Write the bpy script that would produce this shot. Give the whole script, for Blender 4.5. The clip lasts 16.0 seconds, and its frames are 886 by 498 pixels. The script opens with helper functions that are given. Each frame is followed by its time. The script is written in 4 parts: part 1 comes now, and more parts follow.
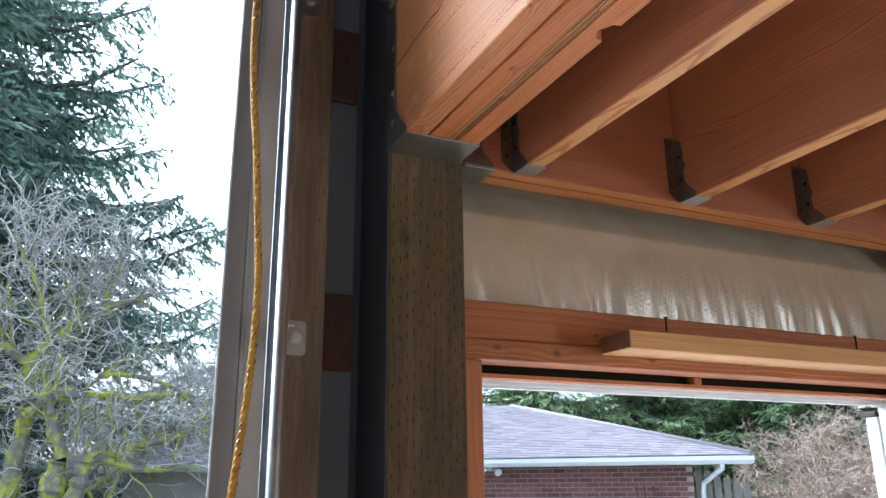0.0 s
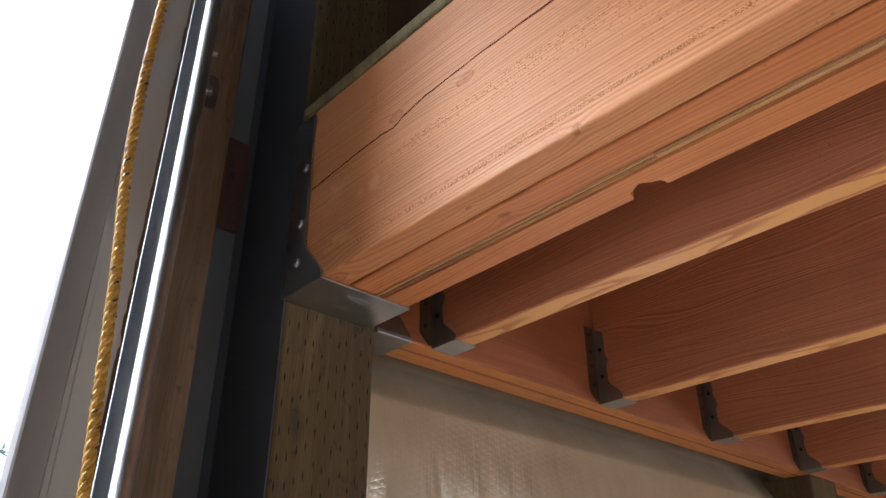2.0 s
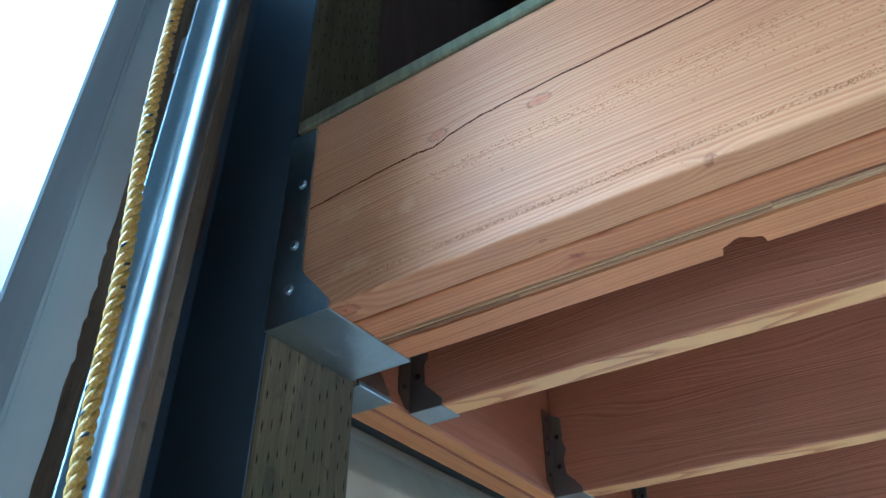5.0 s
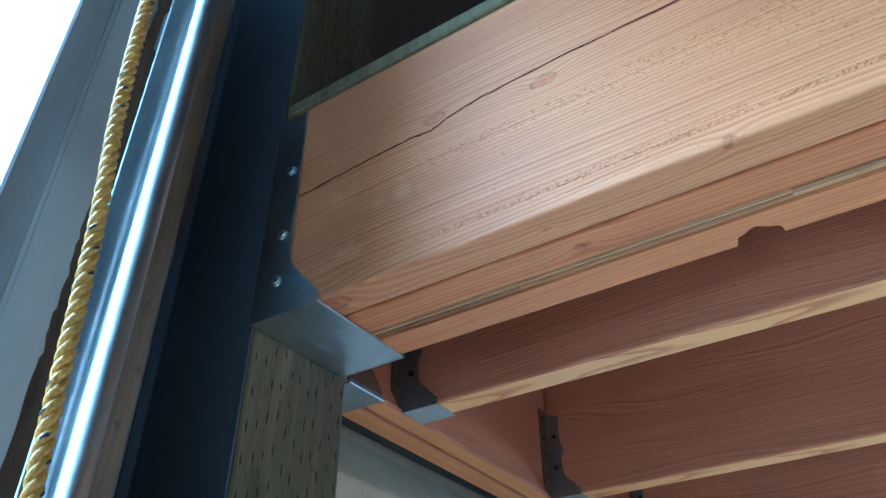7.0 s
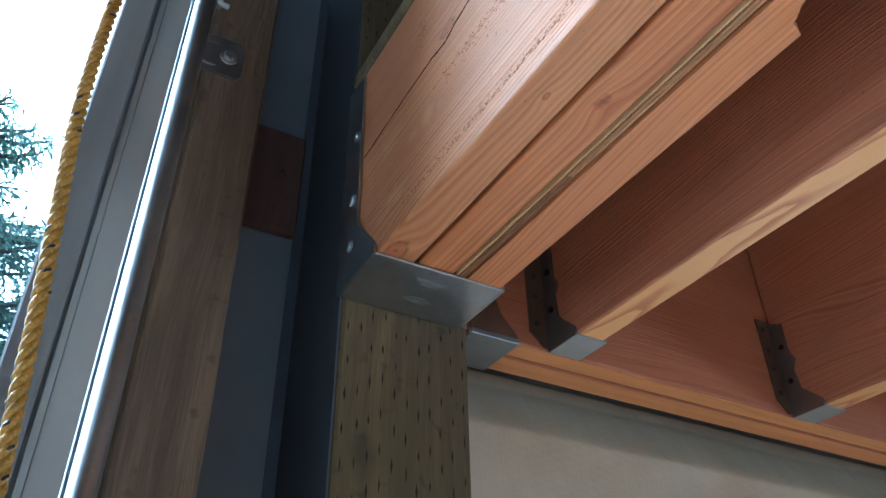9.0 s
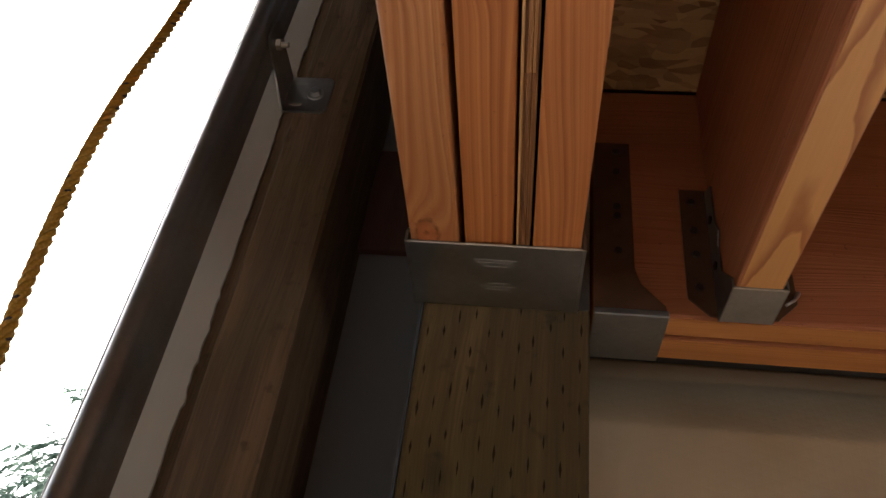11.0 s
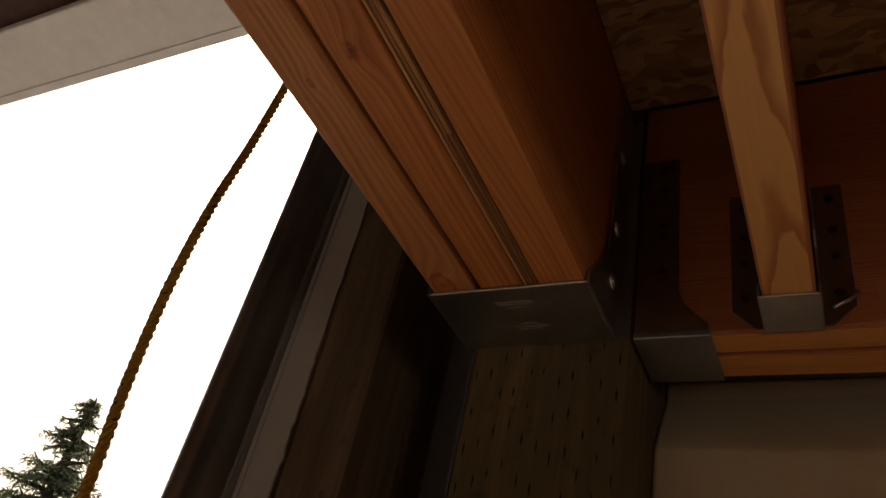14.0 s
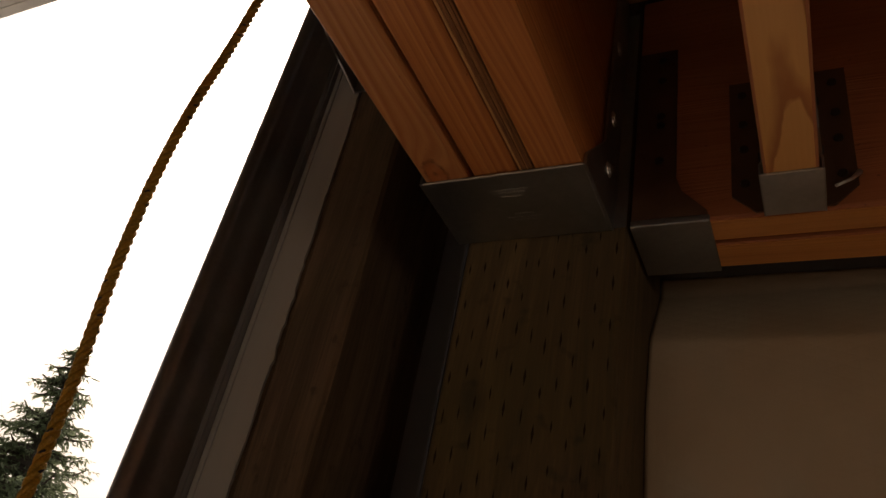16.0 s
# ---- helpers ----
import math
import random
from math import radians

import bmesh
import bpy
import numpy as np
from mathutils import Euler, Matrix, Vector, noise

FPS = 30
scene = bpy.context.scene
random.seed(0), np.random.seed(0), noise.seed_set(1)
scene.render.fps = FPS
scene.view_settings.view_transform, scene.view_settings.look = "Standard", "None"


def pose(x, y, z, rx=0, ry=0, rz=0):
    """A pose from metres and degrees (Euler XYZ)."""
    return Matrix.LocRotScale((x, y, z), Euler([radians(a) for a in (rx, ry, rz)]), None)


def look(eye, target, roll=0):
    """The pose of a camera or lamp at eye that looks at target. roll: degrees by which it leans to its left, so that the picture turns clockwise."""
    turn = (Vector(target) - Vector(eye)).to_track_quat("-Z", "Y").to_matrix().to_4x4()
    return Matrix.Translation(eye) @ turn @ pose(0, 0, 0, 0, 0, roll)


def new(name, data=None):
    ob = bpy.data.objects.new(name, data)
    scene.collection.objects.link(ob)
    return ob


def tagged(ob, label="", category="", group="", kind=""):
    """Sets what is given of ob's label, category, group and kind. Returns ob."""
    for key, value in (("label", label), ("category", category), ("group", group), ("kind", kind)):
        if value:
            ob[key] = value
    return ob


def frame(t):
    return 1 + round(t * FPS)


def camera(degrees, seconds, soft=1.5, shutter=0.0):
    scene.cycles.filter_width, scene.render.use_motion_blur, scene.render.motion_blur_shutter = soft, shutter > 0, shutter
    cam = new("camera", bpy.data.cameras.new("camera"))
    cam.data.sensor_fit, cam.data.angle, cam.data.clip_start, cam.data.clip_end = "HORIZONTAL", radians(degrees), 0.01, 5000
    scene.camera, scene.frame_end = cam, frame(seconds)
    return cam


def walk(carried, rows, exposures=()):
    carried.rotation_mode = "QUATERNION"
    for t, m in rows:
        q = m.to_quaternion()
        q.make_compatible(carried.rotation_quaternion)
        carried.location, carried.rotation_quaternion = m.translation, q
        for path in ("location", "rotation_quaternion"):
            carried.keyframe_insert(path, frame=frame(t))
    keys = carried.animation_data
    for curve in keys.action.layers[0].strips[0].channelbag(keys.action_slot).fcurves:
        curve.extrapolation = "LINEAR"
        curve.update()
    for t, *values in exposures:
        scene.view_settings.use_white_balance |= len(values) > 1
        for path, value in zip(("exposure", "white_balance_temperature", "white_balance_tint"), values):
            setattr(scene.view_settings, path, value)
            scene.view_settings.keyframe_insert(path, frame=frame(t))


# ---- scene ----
cam = camera(59.8, 16.0)
PATH = [
    (0, (-0.009, 0.014, 1.751), (0.81, 1.744, 2.33), -0.6),
    (0.5, (-0.025, 0.053, 1.79), (0.814, 1.743, 2.451), -0.2),
    (1, (0.004, 0.142, 1.819), (0.911, 1.758, 2.571), -0.0),
    (1.5, (-0.008, 0.268, 1.857), (1.064, 1.711, 2.736), -2.7),
    (2, (-0.02, 0.377, 1.889), (1.17, 1.666, 2.849), -0.2),
    (2.5, (-0.015, 0.429, 1.896), (1.178, 1.649, 2.941), 0.9),
    (3, (-0.018, 0.506, 1.908), (1.26, 1.585, 3.005), -0.5),
    (3.5, (-0.032, 0.554, 1.912), (1.311, 1.535, 3.023), -0.5),
    (4, (-0.039, 0.578, 1.912), (1.303, 1.539, 3.041), -0.3),
    (4.2, (-0.047, 0.586, 1.904), (1.293, 1.524, 3.054), -0.5),
    (6.5, (-0.045, 0.648, 1.916), (1.315, 1.544, 3.077), -0.0),
    (7, (-0.017, 0.643, 1.923), (1.346, 1.537, 3.082), -0.2),
    (7.5, (0.022, 0.622, 1.926), (1.367, 1.541, 3.086), -0.2),
    (8, (0.033, 0.604, 1.917), (1.302, 1.638, 3.068), -1.5),
    (8.5, (0.106, 0.583, 1.912), (1.172, 1.831, 3.055), -1.2),
    (9, (0.196, 0.557, 1.912), (1.025, 1.98, 3.048), -0.9),
    (9.5, (0.277, 0.582, 1.91), (0.872, 2.093, 3.078), -0.1),
    (9.7, (0.308, 0.592, 1.922), (0.777, 2.13, 3.111), 0.4),
    (11.8, (0.624, 0.61, 1.948), (0.092, 2.137, 3.125), 11.7),
    (12, (0.639, 0.606, 1.951), (0.047, 2.112, 3.126), 11.9),
    (12.5, (0.673, 0.605, 1.951), (-0.059, 2.054, 3.119), 12.7),
    (13, (0.694, 0.609, 1.951), (-0.14, 2.013, 3.106), 14.1),
    (13.5, (0.718, 0.615, 1.951), (-0.162, 1.981, 3.118), 14.4),
    (14, (0.724, 0.616, 1.953), (-0.152, 1.979, 3.124), 14.1),
    (14.5, (0.728, 0.625, 1.952), (-0.146, 1.987, 3.128), 14.0),
    (15, (0.724, 0.63, 1.953), (-0.154, 1.99, 3.127), 14.0),
    (15.5, (0.721, 0.646, 1.946), (-0.151, 2.008, 3.123), 13.9),
    (16, (0.707, 0.654, 1.924), (-0.149, 2.112, 2.992), 12.3),
]
EXPOSURES = [(0, 2.0, 5200, 5), (1.5, 1.82, 5600, 9), (2.5, 1.92, 5350, 7), (3, 1.82, 4500, -1), (4, 2.1, 3600, -15), (7, 2.25, 3500, -16), (8, 2.18, 3520, -15), (8.6, 2.22, 4100, -7), (9.5, 2.12, 4200, -7), (12, 0.45, 7800, 19), (14, -0.22, 8300, 20), (16, -0.32, 8300, 20)]
walk(cam, [(t, look(eye, target, roll)) for t, eye, target, roll in PATH], EXPOSURES)

# ---- world and sun: bright overcast ----
world = bpy.data.worlds.new("overcast_sky")
scene.world = world
world.use_nodes = True
wn = world.node_tree
sky = wn.nodes.new("ShaderNodeTexSky")
sky.sky_type = "NISHITA"
sky.sun_disc = False
sky.sun_elevation, sky.sun_rotation = radians(46), radians(-40)
sky.air_density, sky.dust_density, sky.ozone_density = 1.0, 6.0, 0.6
haze = wn.nodes.new("ShaderNodeHueSaturation")
haze.inputs["Saturation"].default_value = 0.35
wn.links.new(sky.outputs[0], haze.inputs["Color"])
back = wn.nodes["Background"]
wn.links.new(haze.outputs[0], back.inputs[0])
back.inputs[1].default_value = 0.15
sun = new("sun", bpy.data.lights.new("sun", "SUN"))
sun.data.energy, sun.data.angle, sun.data.color = 0.5, radians(40), (1.0, 0.96, 0.9)
sun.matrix_world = look((-6.4, 7.7, 10.4), (0, 0, 0))

# area lamp added at an unseen east opening, inferred from shadows on the rim
east = new("east_daylight", bpy.data.lights.new("east_daylight", "AREA"))
east.data.shape, east.data.size, east.data.size_y = "RECTANGLE", 0.9, 1.4
east.data.energy, east.data.color = 15.0, (1.0, 0.9, 0.76)
east.matrix_world = look((3.43, -1.4, 1.6), (0.0, -1.4, 1.6))

# ---- materials ----


class Mat:
    """A node material with a short way to add nodes."""

    def __init__(self, name):
        self.mat = bpy.data.materials.new(name)
        self.mat.use_nodes = True
        self.nt = self.mat.node_tree
        self.bsdf = self.nt.nodes["Principled BSDF"]
        self.tc = self.n("ShaderNodeTexCoord").outputs["Object"]
        self.rnd = self.n("ShaderNodeObjectInfo").outputs["Random"]

    def n(self, kind, ins=None, **attrs):
        node = self.nt.nodes.new(kind)
        for k, v in attrs.items():
            setattr(node, k, v)
        for k, v in (ins or {}).items():
            self.put(node.inputs[k], v)
        return node

    def put(self, socket, v):
        if isinstance(v, bpy.types.NodeSocket):
            self.nt.links.new(v, socket)
        else:
            socket.default_value = v

    def math(self, op, a, b=0.0, c=0.0):
        return self.n("ShaderNodeMath", {0: a, 1: b, 2: c}, operation=op).outputs[0]

    def vec(self, op, a, b=(0, 0, 0)):
        node = self.n("ShaderNodeVectorMath", {0: a, 1: b}, operation=op)
        return node.outputs["Value"] if op in ("LENGTH", "DISTANCE", "DOT_PRODUCT") else node.outputs[0]

    def noise(self, scale=5.0, detail=3.0, at=None, stretch=None, rough=0.55):
        p = self.tc if at is None else at
        if stretch:
            p = self.vec("MULTIPLY", p, stretch)
        return self.n("ShaderNodeTexNoise", {"Vector": p, "Scale": scale, "Detail": detail, "Roughness": rough}).outputs[0]

    def ramp(self, fac, *stops):
        node = self.n("ShaderNodeValToRGB", {0: fac})
        el = node.color_ramp.elements
        while len(el) < len(stops):
            el.new(0.5)
        for e, (at, col) in zip(el, stops):
            e.position = at
            e.color = (*col, 1) if len(col) == 3 else col
        return node.outputs[0]

    def mix(self, fac, a, b, blend="MIX"):
        node = self.n("ShaderNodeMix", data_type="RGBA", blend_type=blend)
        self.put(node.inputs[0], fac)
        for i, v in ((6, a), (7, b)):
            self.put(node.inputs[i], (*v, 1) if isinstance(v, tuple) and len(v) == 3 else v)
        return node.outputs[2]

    def step(self, x, lo, hi):
        return self.n("ShaderNodeMapRange", {0: x, 1: lo, 2: hi, 3: 0.0, 4: 1.0}).outputs[0]

    def bump(self, height, strength=0.3, dist=0.001):
        self.nt.links.new(self.n("ShaderNodeBump", {"Height": height, "Strength": strength, "Distance": dist}).outputs[0], self.bsdf.inputs["Normal"])

    def done(self, color=None, rough=None, metal=None):
        for k, v in (("Base Color", color), ("Roughness", rough), ("Metallic", metal)):
            if v is not None:
                self.put(self.bsdf.inputs[k], (*v, 1) if isinstance(v, tuple) and len(v) == 3 else v)
        return self.mat


def wood(name, pale, dark, axis=1, freq=150.0, contrast=0.55, rough=0.6, knots=(), scuffs=(), stain=0.25, wander=1.0, dead=False, ribs=0.3, relief=0.5):
    """Sawn softwood: growth lines along one axis, fibre, saw marks, stains and knots at given local places."""
    m = Mat(name)
    p = m.vec("ADD", m.tc, m.vec("MULTIPLY", m.n("ShaderNodeCombineXYZ", {0: m.rnd, 1: m.rnd, 2: m.rnd}).outputs[0], (3.1, 7.7, 5.3)))
    along = [1.0, 1.0, 1.0]
    along[axis] = 0.16
    warp = m.noise(7.0, 2.0, p, along)
    sep = m.n("ShaderNodeSeparateXYZ", {0: p}).outputs
    cross = [i for i in range(3) if i != axis]
    g = m.math("ADD", m.math("MULTIPLY", sep[cross[0]], 0.83), sep[cross[1]])
    g = m.math("MULTIPLY_ADD", warp, 0.075 * wander, g)
    core = inked = None
    squash = [1.0, 1.0, 1.0]
    squash[axis] = 0.55
    for place, size in knots:
        d = m.vec("LENGTH", m.vec("MULTIPLY", m.vec("SUBTRACT", m.tc, place), tuple(squash)))
        pull = m.math("POWER", 2.718, m.math("MULTIPLY", m.math("POWER", m.math("DIVIDE", d, size * 1.7), 2.0), -1.0))
        g = m.math("MULTIPLY_ADD", pull, size * 0.9, g)
        e = m.math("DIVIDE", m.math("MULTIPLY_ADD", m.noise(110.0, 3.0), 0.009, m.math("SUBTRACT", d, 0.0025)), size)
        k = m.math("MULTIPLY", m.math("SUBTRACT", 1.0, m.step(e, 0.75, 1.15)), 0.7)
        rim_line = m.math("SUBTRACT", 1.0, m.step(m.math("ABSOLUTE", m.math("SUBTRACT", e, 1.02)), 0.04, 0.2))
        pith = m.math("SUBTRACT", 1.0, m.step(e, 0.22, 0.4))
        marks = m.math("MAXIMUM", m.math("MULTIPLY", rim_line, 0.75), m.math("MULTIPLY", pith, 0.85))
        if dead:
            marks = m.math("MULTIPLY", m.math("SUBTRACT", 1.0, m.step(m.math("MULTIPLY_ADD", m.noise(90.0, 3.0), 0.9, e), 0.95, 1.35)), 0.95)
        core = k if core is None else m.math("MAXIMUM", core, k)
        inked = marks if inked is None else m.math("MAXIMUM", inked, marks)
    rings = m.n("ShaderNodeTexNoise", {"W": m.math("MULTIPLY", g, freq * 1.5), "Scale": 1.0, "Detail": 2.5, "Roughness": 0.6}, noise_dimensions="1D").outputs[0]
    line = m.step(rings, 0.36, 0.7)
    rib = m.math("MULTIPLY_ADD", m.math("SINE", m.math("MULTIPLY_ADD", rings, 5.0, m.math("MULTIPLY", g, 1340.0))), 0.5, 0.5)
    line = m.math("ADD", m.math("MULTIPLY", line, 1.0 - ribs), m.math("MULTIPLY", rib, ribs))
    fine = [140.0, 140.0, 140.0]
    fine[axis] = 3.0
    fibre = m.noise(6.0, 4.0, p, tuple(f / 6.0 for f in fine))
    blot = m.noise(4.0, 3.0, p, along)
    tone = m.math("ADD", m.math("MULTIPLY", line, contrast), m.math("MULTIPLY", m.math("SUBTRACT", fibre, 0.4), 0.5))
    tone = m.math("MULTIPLY", tone, m.math("ADD", 0.55, m.noise(2.2, 2.0, p, along)))
    col = m.mix(m.n("ShaderNodeClamp", {0: tone}).outputs[0], pale, dark)
    warm = tuple(c * f for c, f in zip(pale, (0.72, 0.55, 0.45)))
    col = m.mix(m.math("MULTIPLY", m.step(blot, 0.5, 0.75), stain), col, warm)
    if core is not None:
        col = m.mix(m.math("MULTIPLY", core, m.math("MULTIPLY_ADD", m.noise(120.0, 3.0), 1.4, 0.1)), col, tuple(c * f for c, f in zip(dark, (1.15, 0.95, 0.8))))
        col = m.mix(m.math("MULTIPLY", inked, m.math("MULTIPLY_ADD", m.step(m.noise(130.0, 4.0), 0.36, 0.62), 0.7, 0.35)), col, tuple(c * 0.45 for c in dark))
    patch = m.ramp(m.noise(5.5, 4.0, p, tuple(0.35 if i == axis else 1.6 for i in range(3))), (0.32, (0.78, 0.71, 0.66)), (0.62, (1.0, 1.0, 1.0)))
    col = m.mix(0.85, col, patch, "MULTIPLY")
    for place, size in scuffs:
        d = m.vec("LENGTH", m.vec("MULTIPLY", m.vec("SUBTRACT", m.tc, place), (0.0 if axis != 0 else 1.0, 0.45, 1.0)))
        worn = m.math("SUBTRACT", 1.0, m.step(m.math("MULTIPLY_ADD", m.noise(70.0, 4.0), 0.05, m.math("DIVIDE", d, 1.0)), size * 0.6 + 0.02, size * 1.1 + 0.03))
        col = m.mix(m.math("MULTIPLY", worn, 0.3), col, tuple(min(1.0, c * f) for c, f in zip(pale, (1.1, 1.3, 1.6))))
    speck = m.step(m.noise(190.0, 1.0, p), 0.74, 0.8)
    col = m.mix(m.math("MULTIPLY", speck, 0.5), col, tuple(c * 0.4 for c in dark))
    m.bump(m.math("ADD", m.math("MULTIPLY", line, 0.8), fibre), relief, 0.0009)
    return m.done(col, m.math("MULTIPLY_ADD", fibre, 0.25, rough - 0.12))


def treated(name, pale, dark, rough=0.75, blotch=0.45):
    """Pressure-treated lumber: upright fibre, long dark streaks, blotches and scattered small knots."""
    m = Mat(name)
    p = m.vec("ADD", m.tc, m.vec("MULTIPLY", m.n("ShaderNodeCombineXYZ", {0: m.rnd, 1: m.rnd, 2: m.rnd}).outputs[0], (2.1, 4.7, 6.3)))
    bend = m.n("ShaderNodeTexNoise", {"Vector": m.vec("MULTIPLY", p, (3, 3, 2.5)), "Scale": 1.0, "Detail": 2.0}).outputs["Color"]
    q = m.vec("ADD", p, m.vec("MULTIPLY", m.vec("SUBTRACT", bend, (0.5, 0.5, 0.5)), (0.05, 0.05, 0.0)))
    a = m.noise(3.0, 4.0, q, (9, 9, 0.8))
    b = m.noise(8.0, 5.0, q, (12, 12, 0.7))
    fibre = m.noise(10.0, 4.0, q, (42, 42, 1.1), 0.7)
    c = m.noise(5.0, 3.0, p)
    f = m.math("ADD", m.math("MULTIPLY", a, 0.4), m.math("ADD", m.math("MULTIPLY", b, 0.3), m.math("MULTIPLY", fibre, 0.36)))
    col = m.ramp(f, (0.38, dark), (0.53, tuple((x + y) * 0.5 for x, y in zip(pale, dark))), (0.7, tuple(x * 1.25 for x in pale)))
    col = m.mix(m.math("MULTIPLY", m.step(c, 0.45, 0.75), blotch), col, tuple(x * y for x, y in zip(pale, (0.7, 0.85, 0.55))))
    spot = m.n("ShaderNodeTexVoronoi", {"Vector": m.vec("MULTIPLY", p, (9.0, 9.0, 5.0)), "Scale": 1.0}).outputs["Distance"]
    spot = m.math("MULTIPLY_ADD", m.noise(40.0, 3.0, p), 0.12, spot)
    col = m.mix(m.math("MULTIPLY", m.math("SUBTRACT", 1.0, m.step(spot, 0.1, 0.2)), 0.5), col, tuple(x * 0.45 for x in dark))
    col = m.mix(m.math("MULTIPLY", m.step(m.noise(60.0, 2.0, p), 0.62, 0.75), 0.5), col, tuple(x * 0.5 for x in dark))
    m.bump(m.math("ADD", m.math("MULTIPLY", b, 0.6), fibre), 0.7, 0.0016)
    return m.done(col, m.math("MULTIPLY_ADD", fibre, 0.3, rough - 0.15))


def plain(name, color, rough=0.5, metal=0.0, vary=0.2, scale=30.0, bump=0.1, stretch=(1, 1, 1)):
    """Paint, plastic or metal with slight variation in tone and gloss."""
    m = Mat(name)
    a = m.noise(scale, 4.0, None, stretch)
    b = m.noise(scale * 0.15, 3.0, None, stretch)
    f = m.math("ADD", m.math("MULTIPLY", a, 0.5), m.math("MULTIPLY", b, 0.5))
    col = m.ramp(f, (0.3, tuple(c * (1 - vary) for c in color)), (0.7, tuple(min(1, c * (1 + vary * 0.5)) for c in color)))
    m.bump(a, bump, 0.0006)
    if rough > 0.85:
        m.bsdf.inputs["Specular IOR Level"].default_value = 0.1
    return m.done(col, m.math("MULTIPLY_ADD", a, 0.3, rough - 0.15), metal)


def galvanised(name, tone=0.62, rough=0.34, rust=0.0, metal=1.0):
    """Zinc-coated steel with faint spangle and scuffs."""
    m = Mat(name)
    v = m.n("ShaderNodeTexVoronoi", {"Vector": m.tc, "Scale": 260.0}).outputs["Color"]
    s = m.n("ShaderNodeSeparateXYZ", {0: v}).outputs[0]
    n = m.noise(24.0, 4.0)
    f = m.math("ADD", m.math("MULTIPLY", s, 0.12), m.math("MULTIPLY", n, 0.88))
    col = m.ramp(f, (0.2, (tone * 0.72, tone * 0.75, tone * 0.79)), (0.75, (tone * 1.05, tone * 1.08, tone * 1.1)))
    if rust:
        col = m.mix(m.math("MULTIPLY", m.step(m.noise(40.0, 4.0), 0.55, 0.7), rust), col, (0.2, 0.09, 0.04))
    m.bump(n, 0.12, 0.0005)
    return m.done(col, m.math("MULTIPLY_ADD", n, 0.25, rough - 0.1), metal)


FIR_PALE, FIR_DARK = (0.65, 0.318, 0.126), (0.4, 0.12, 0.033)
fir_face = wood("fir_face", FIR_PALE, FIR_DARK, 1, 150.0, 0.92, scuffs=(((-0.0667, -0.093, 0.113), 0.006), ((-0.0667, -0.167, 0.089), 0.006), ((-0.0667, -0.103, 0.04), 0.008)), ribs=0.55, relief=0.95, stain=0.6, knots=(
    ((-0.0665, -0.204, 0.163), 0.008), ((-0.0665, -0.322, 0.146), 0.008), ((-0.062, -0.457, 0.004), 0.006),
    ((-0.047, -0.302, 0.0), 0.004), ((-0.053, -0.082, 0.001), 0.011), ((-0.0665, -0.62, 0.2), 0.012), ((-0.0665, -1.0, 0.09), 0.013)))
fir_mid = wood("fir_mid", (0.65, 0.268, 0.08), (0.37, 0.1, 0.026), 1, 200.0, 0.8, ribs=0.4, dead=True, knots=(((-0.009, -0.315, 0.0), 0.007), ((-0.005, -0.9, 0.0), 0.007)))
fir_right = wood("fir_right", (0.65, 0.268, 0.08), (0.37, 0.1, 0.026), 1, 200.0, 0.8, ribs=0.4, knots=(((0.06, -0.42, 0.2), 0.012),))
fir_joist = wood("fir_joist", (0.54, 0.22, 0.105), (0.3, 0.1, 0.045), 1, 190.0, 0.65, wander=1.6)


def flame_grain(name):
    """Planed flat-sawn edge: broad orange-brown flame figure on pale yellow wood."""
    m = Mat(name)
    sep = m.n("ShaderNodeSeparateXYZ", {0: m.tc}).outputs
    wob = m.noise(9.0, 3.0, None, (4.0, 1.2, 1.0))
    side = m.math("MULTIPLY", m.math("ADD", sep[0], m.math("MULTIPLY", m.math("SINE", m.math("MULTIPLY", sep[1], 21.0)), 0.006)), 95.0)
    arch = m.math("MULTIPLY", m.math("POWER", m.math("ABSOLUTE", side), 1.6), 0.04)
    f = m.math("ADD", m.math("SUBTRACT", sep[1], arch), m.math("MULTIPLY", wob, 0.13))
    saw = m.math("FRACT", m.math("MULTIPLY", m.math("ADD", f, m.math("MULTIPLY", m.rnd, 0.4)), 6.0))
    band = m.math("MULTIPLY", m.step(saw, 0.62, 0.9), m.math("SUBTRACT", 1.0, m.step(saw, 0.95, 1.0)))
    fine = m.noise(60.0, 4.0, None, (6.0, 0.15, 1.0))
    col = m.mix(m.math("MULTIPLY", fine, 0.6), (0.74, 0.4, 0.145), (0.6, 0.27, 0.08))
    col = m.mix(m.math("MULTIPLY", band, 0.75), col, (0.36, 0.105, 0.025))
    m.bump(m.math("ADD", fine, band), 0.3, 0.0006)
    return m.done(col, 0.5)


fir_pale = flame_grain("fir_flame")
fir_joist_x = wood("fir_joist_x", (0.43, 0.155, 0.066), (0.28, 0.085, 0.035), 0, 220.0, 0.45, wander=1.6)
fir_rim_lit = wood("fir_rim_lit", (0.72, 0.33, 0.1), (0.42, 0.14, 0.05), 0, 140.0, 0.35)
fir_plate = wood("fir_plate", (0.56, 0.22, 0.07), (0.3, 0.085, 0.024), 0, 90.0, 0.85, stain=0.6, dead=True, knots=(
    ((0.012, -0.03, 0.028), 0.008), ((0.075, -0.036, 0.026), 0.008), ((0.205, -0.036, 0.022), 0.009), ((0.43, -0.036, 0.02), 0.008), ((0.3, -0.03, 0.062), 0.006), ((0.68, -0.036, 0.018), 0.005), ((0.9, -0.03, 0.07), 0.007)))
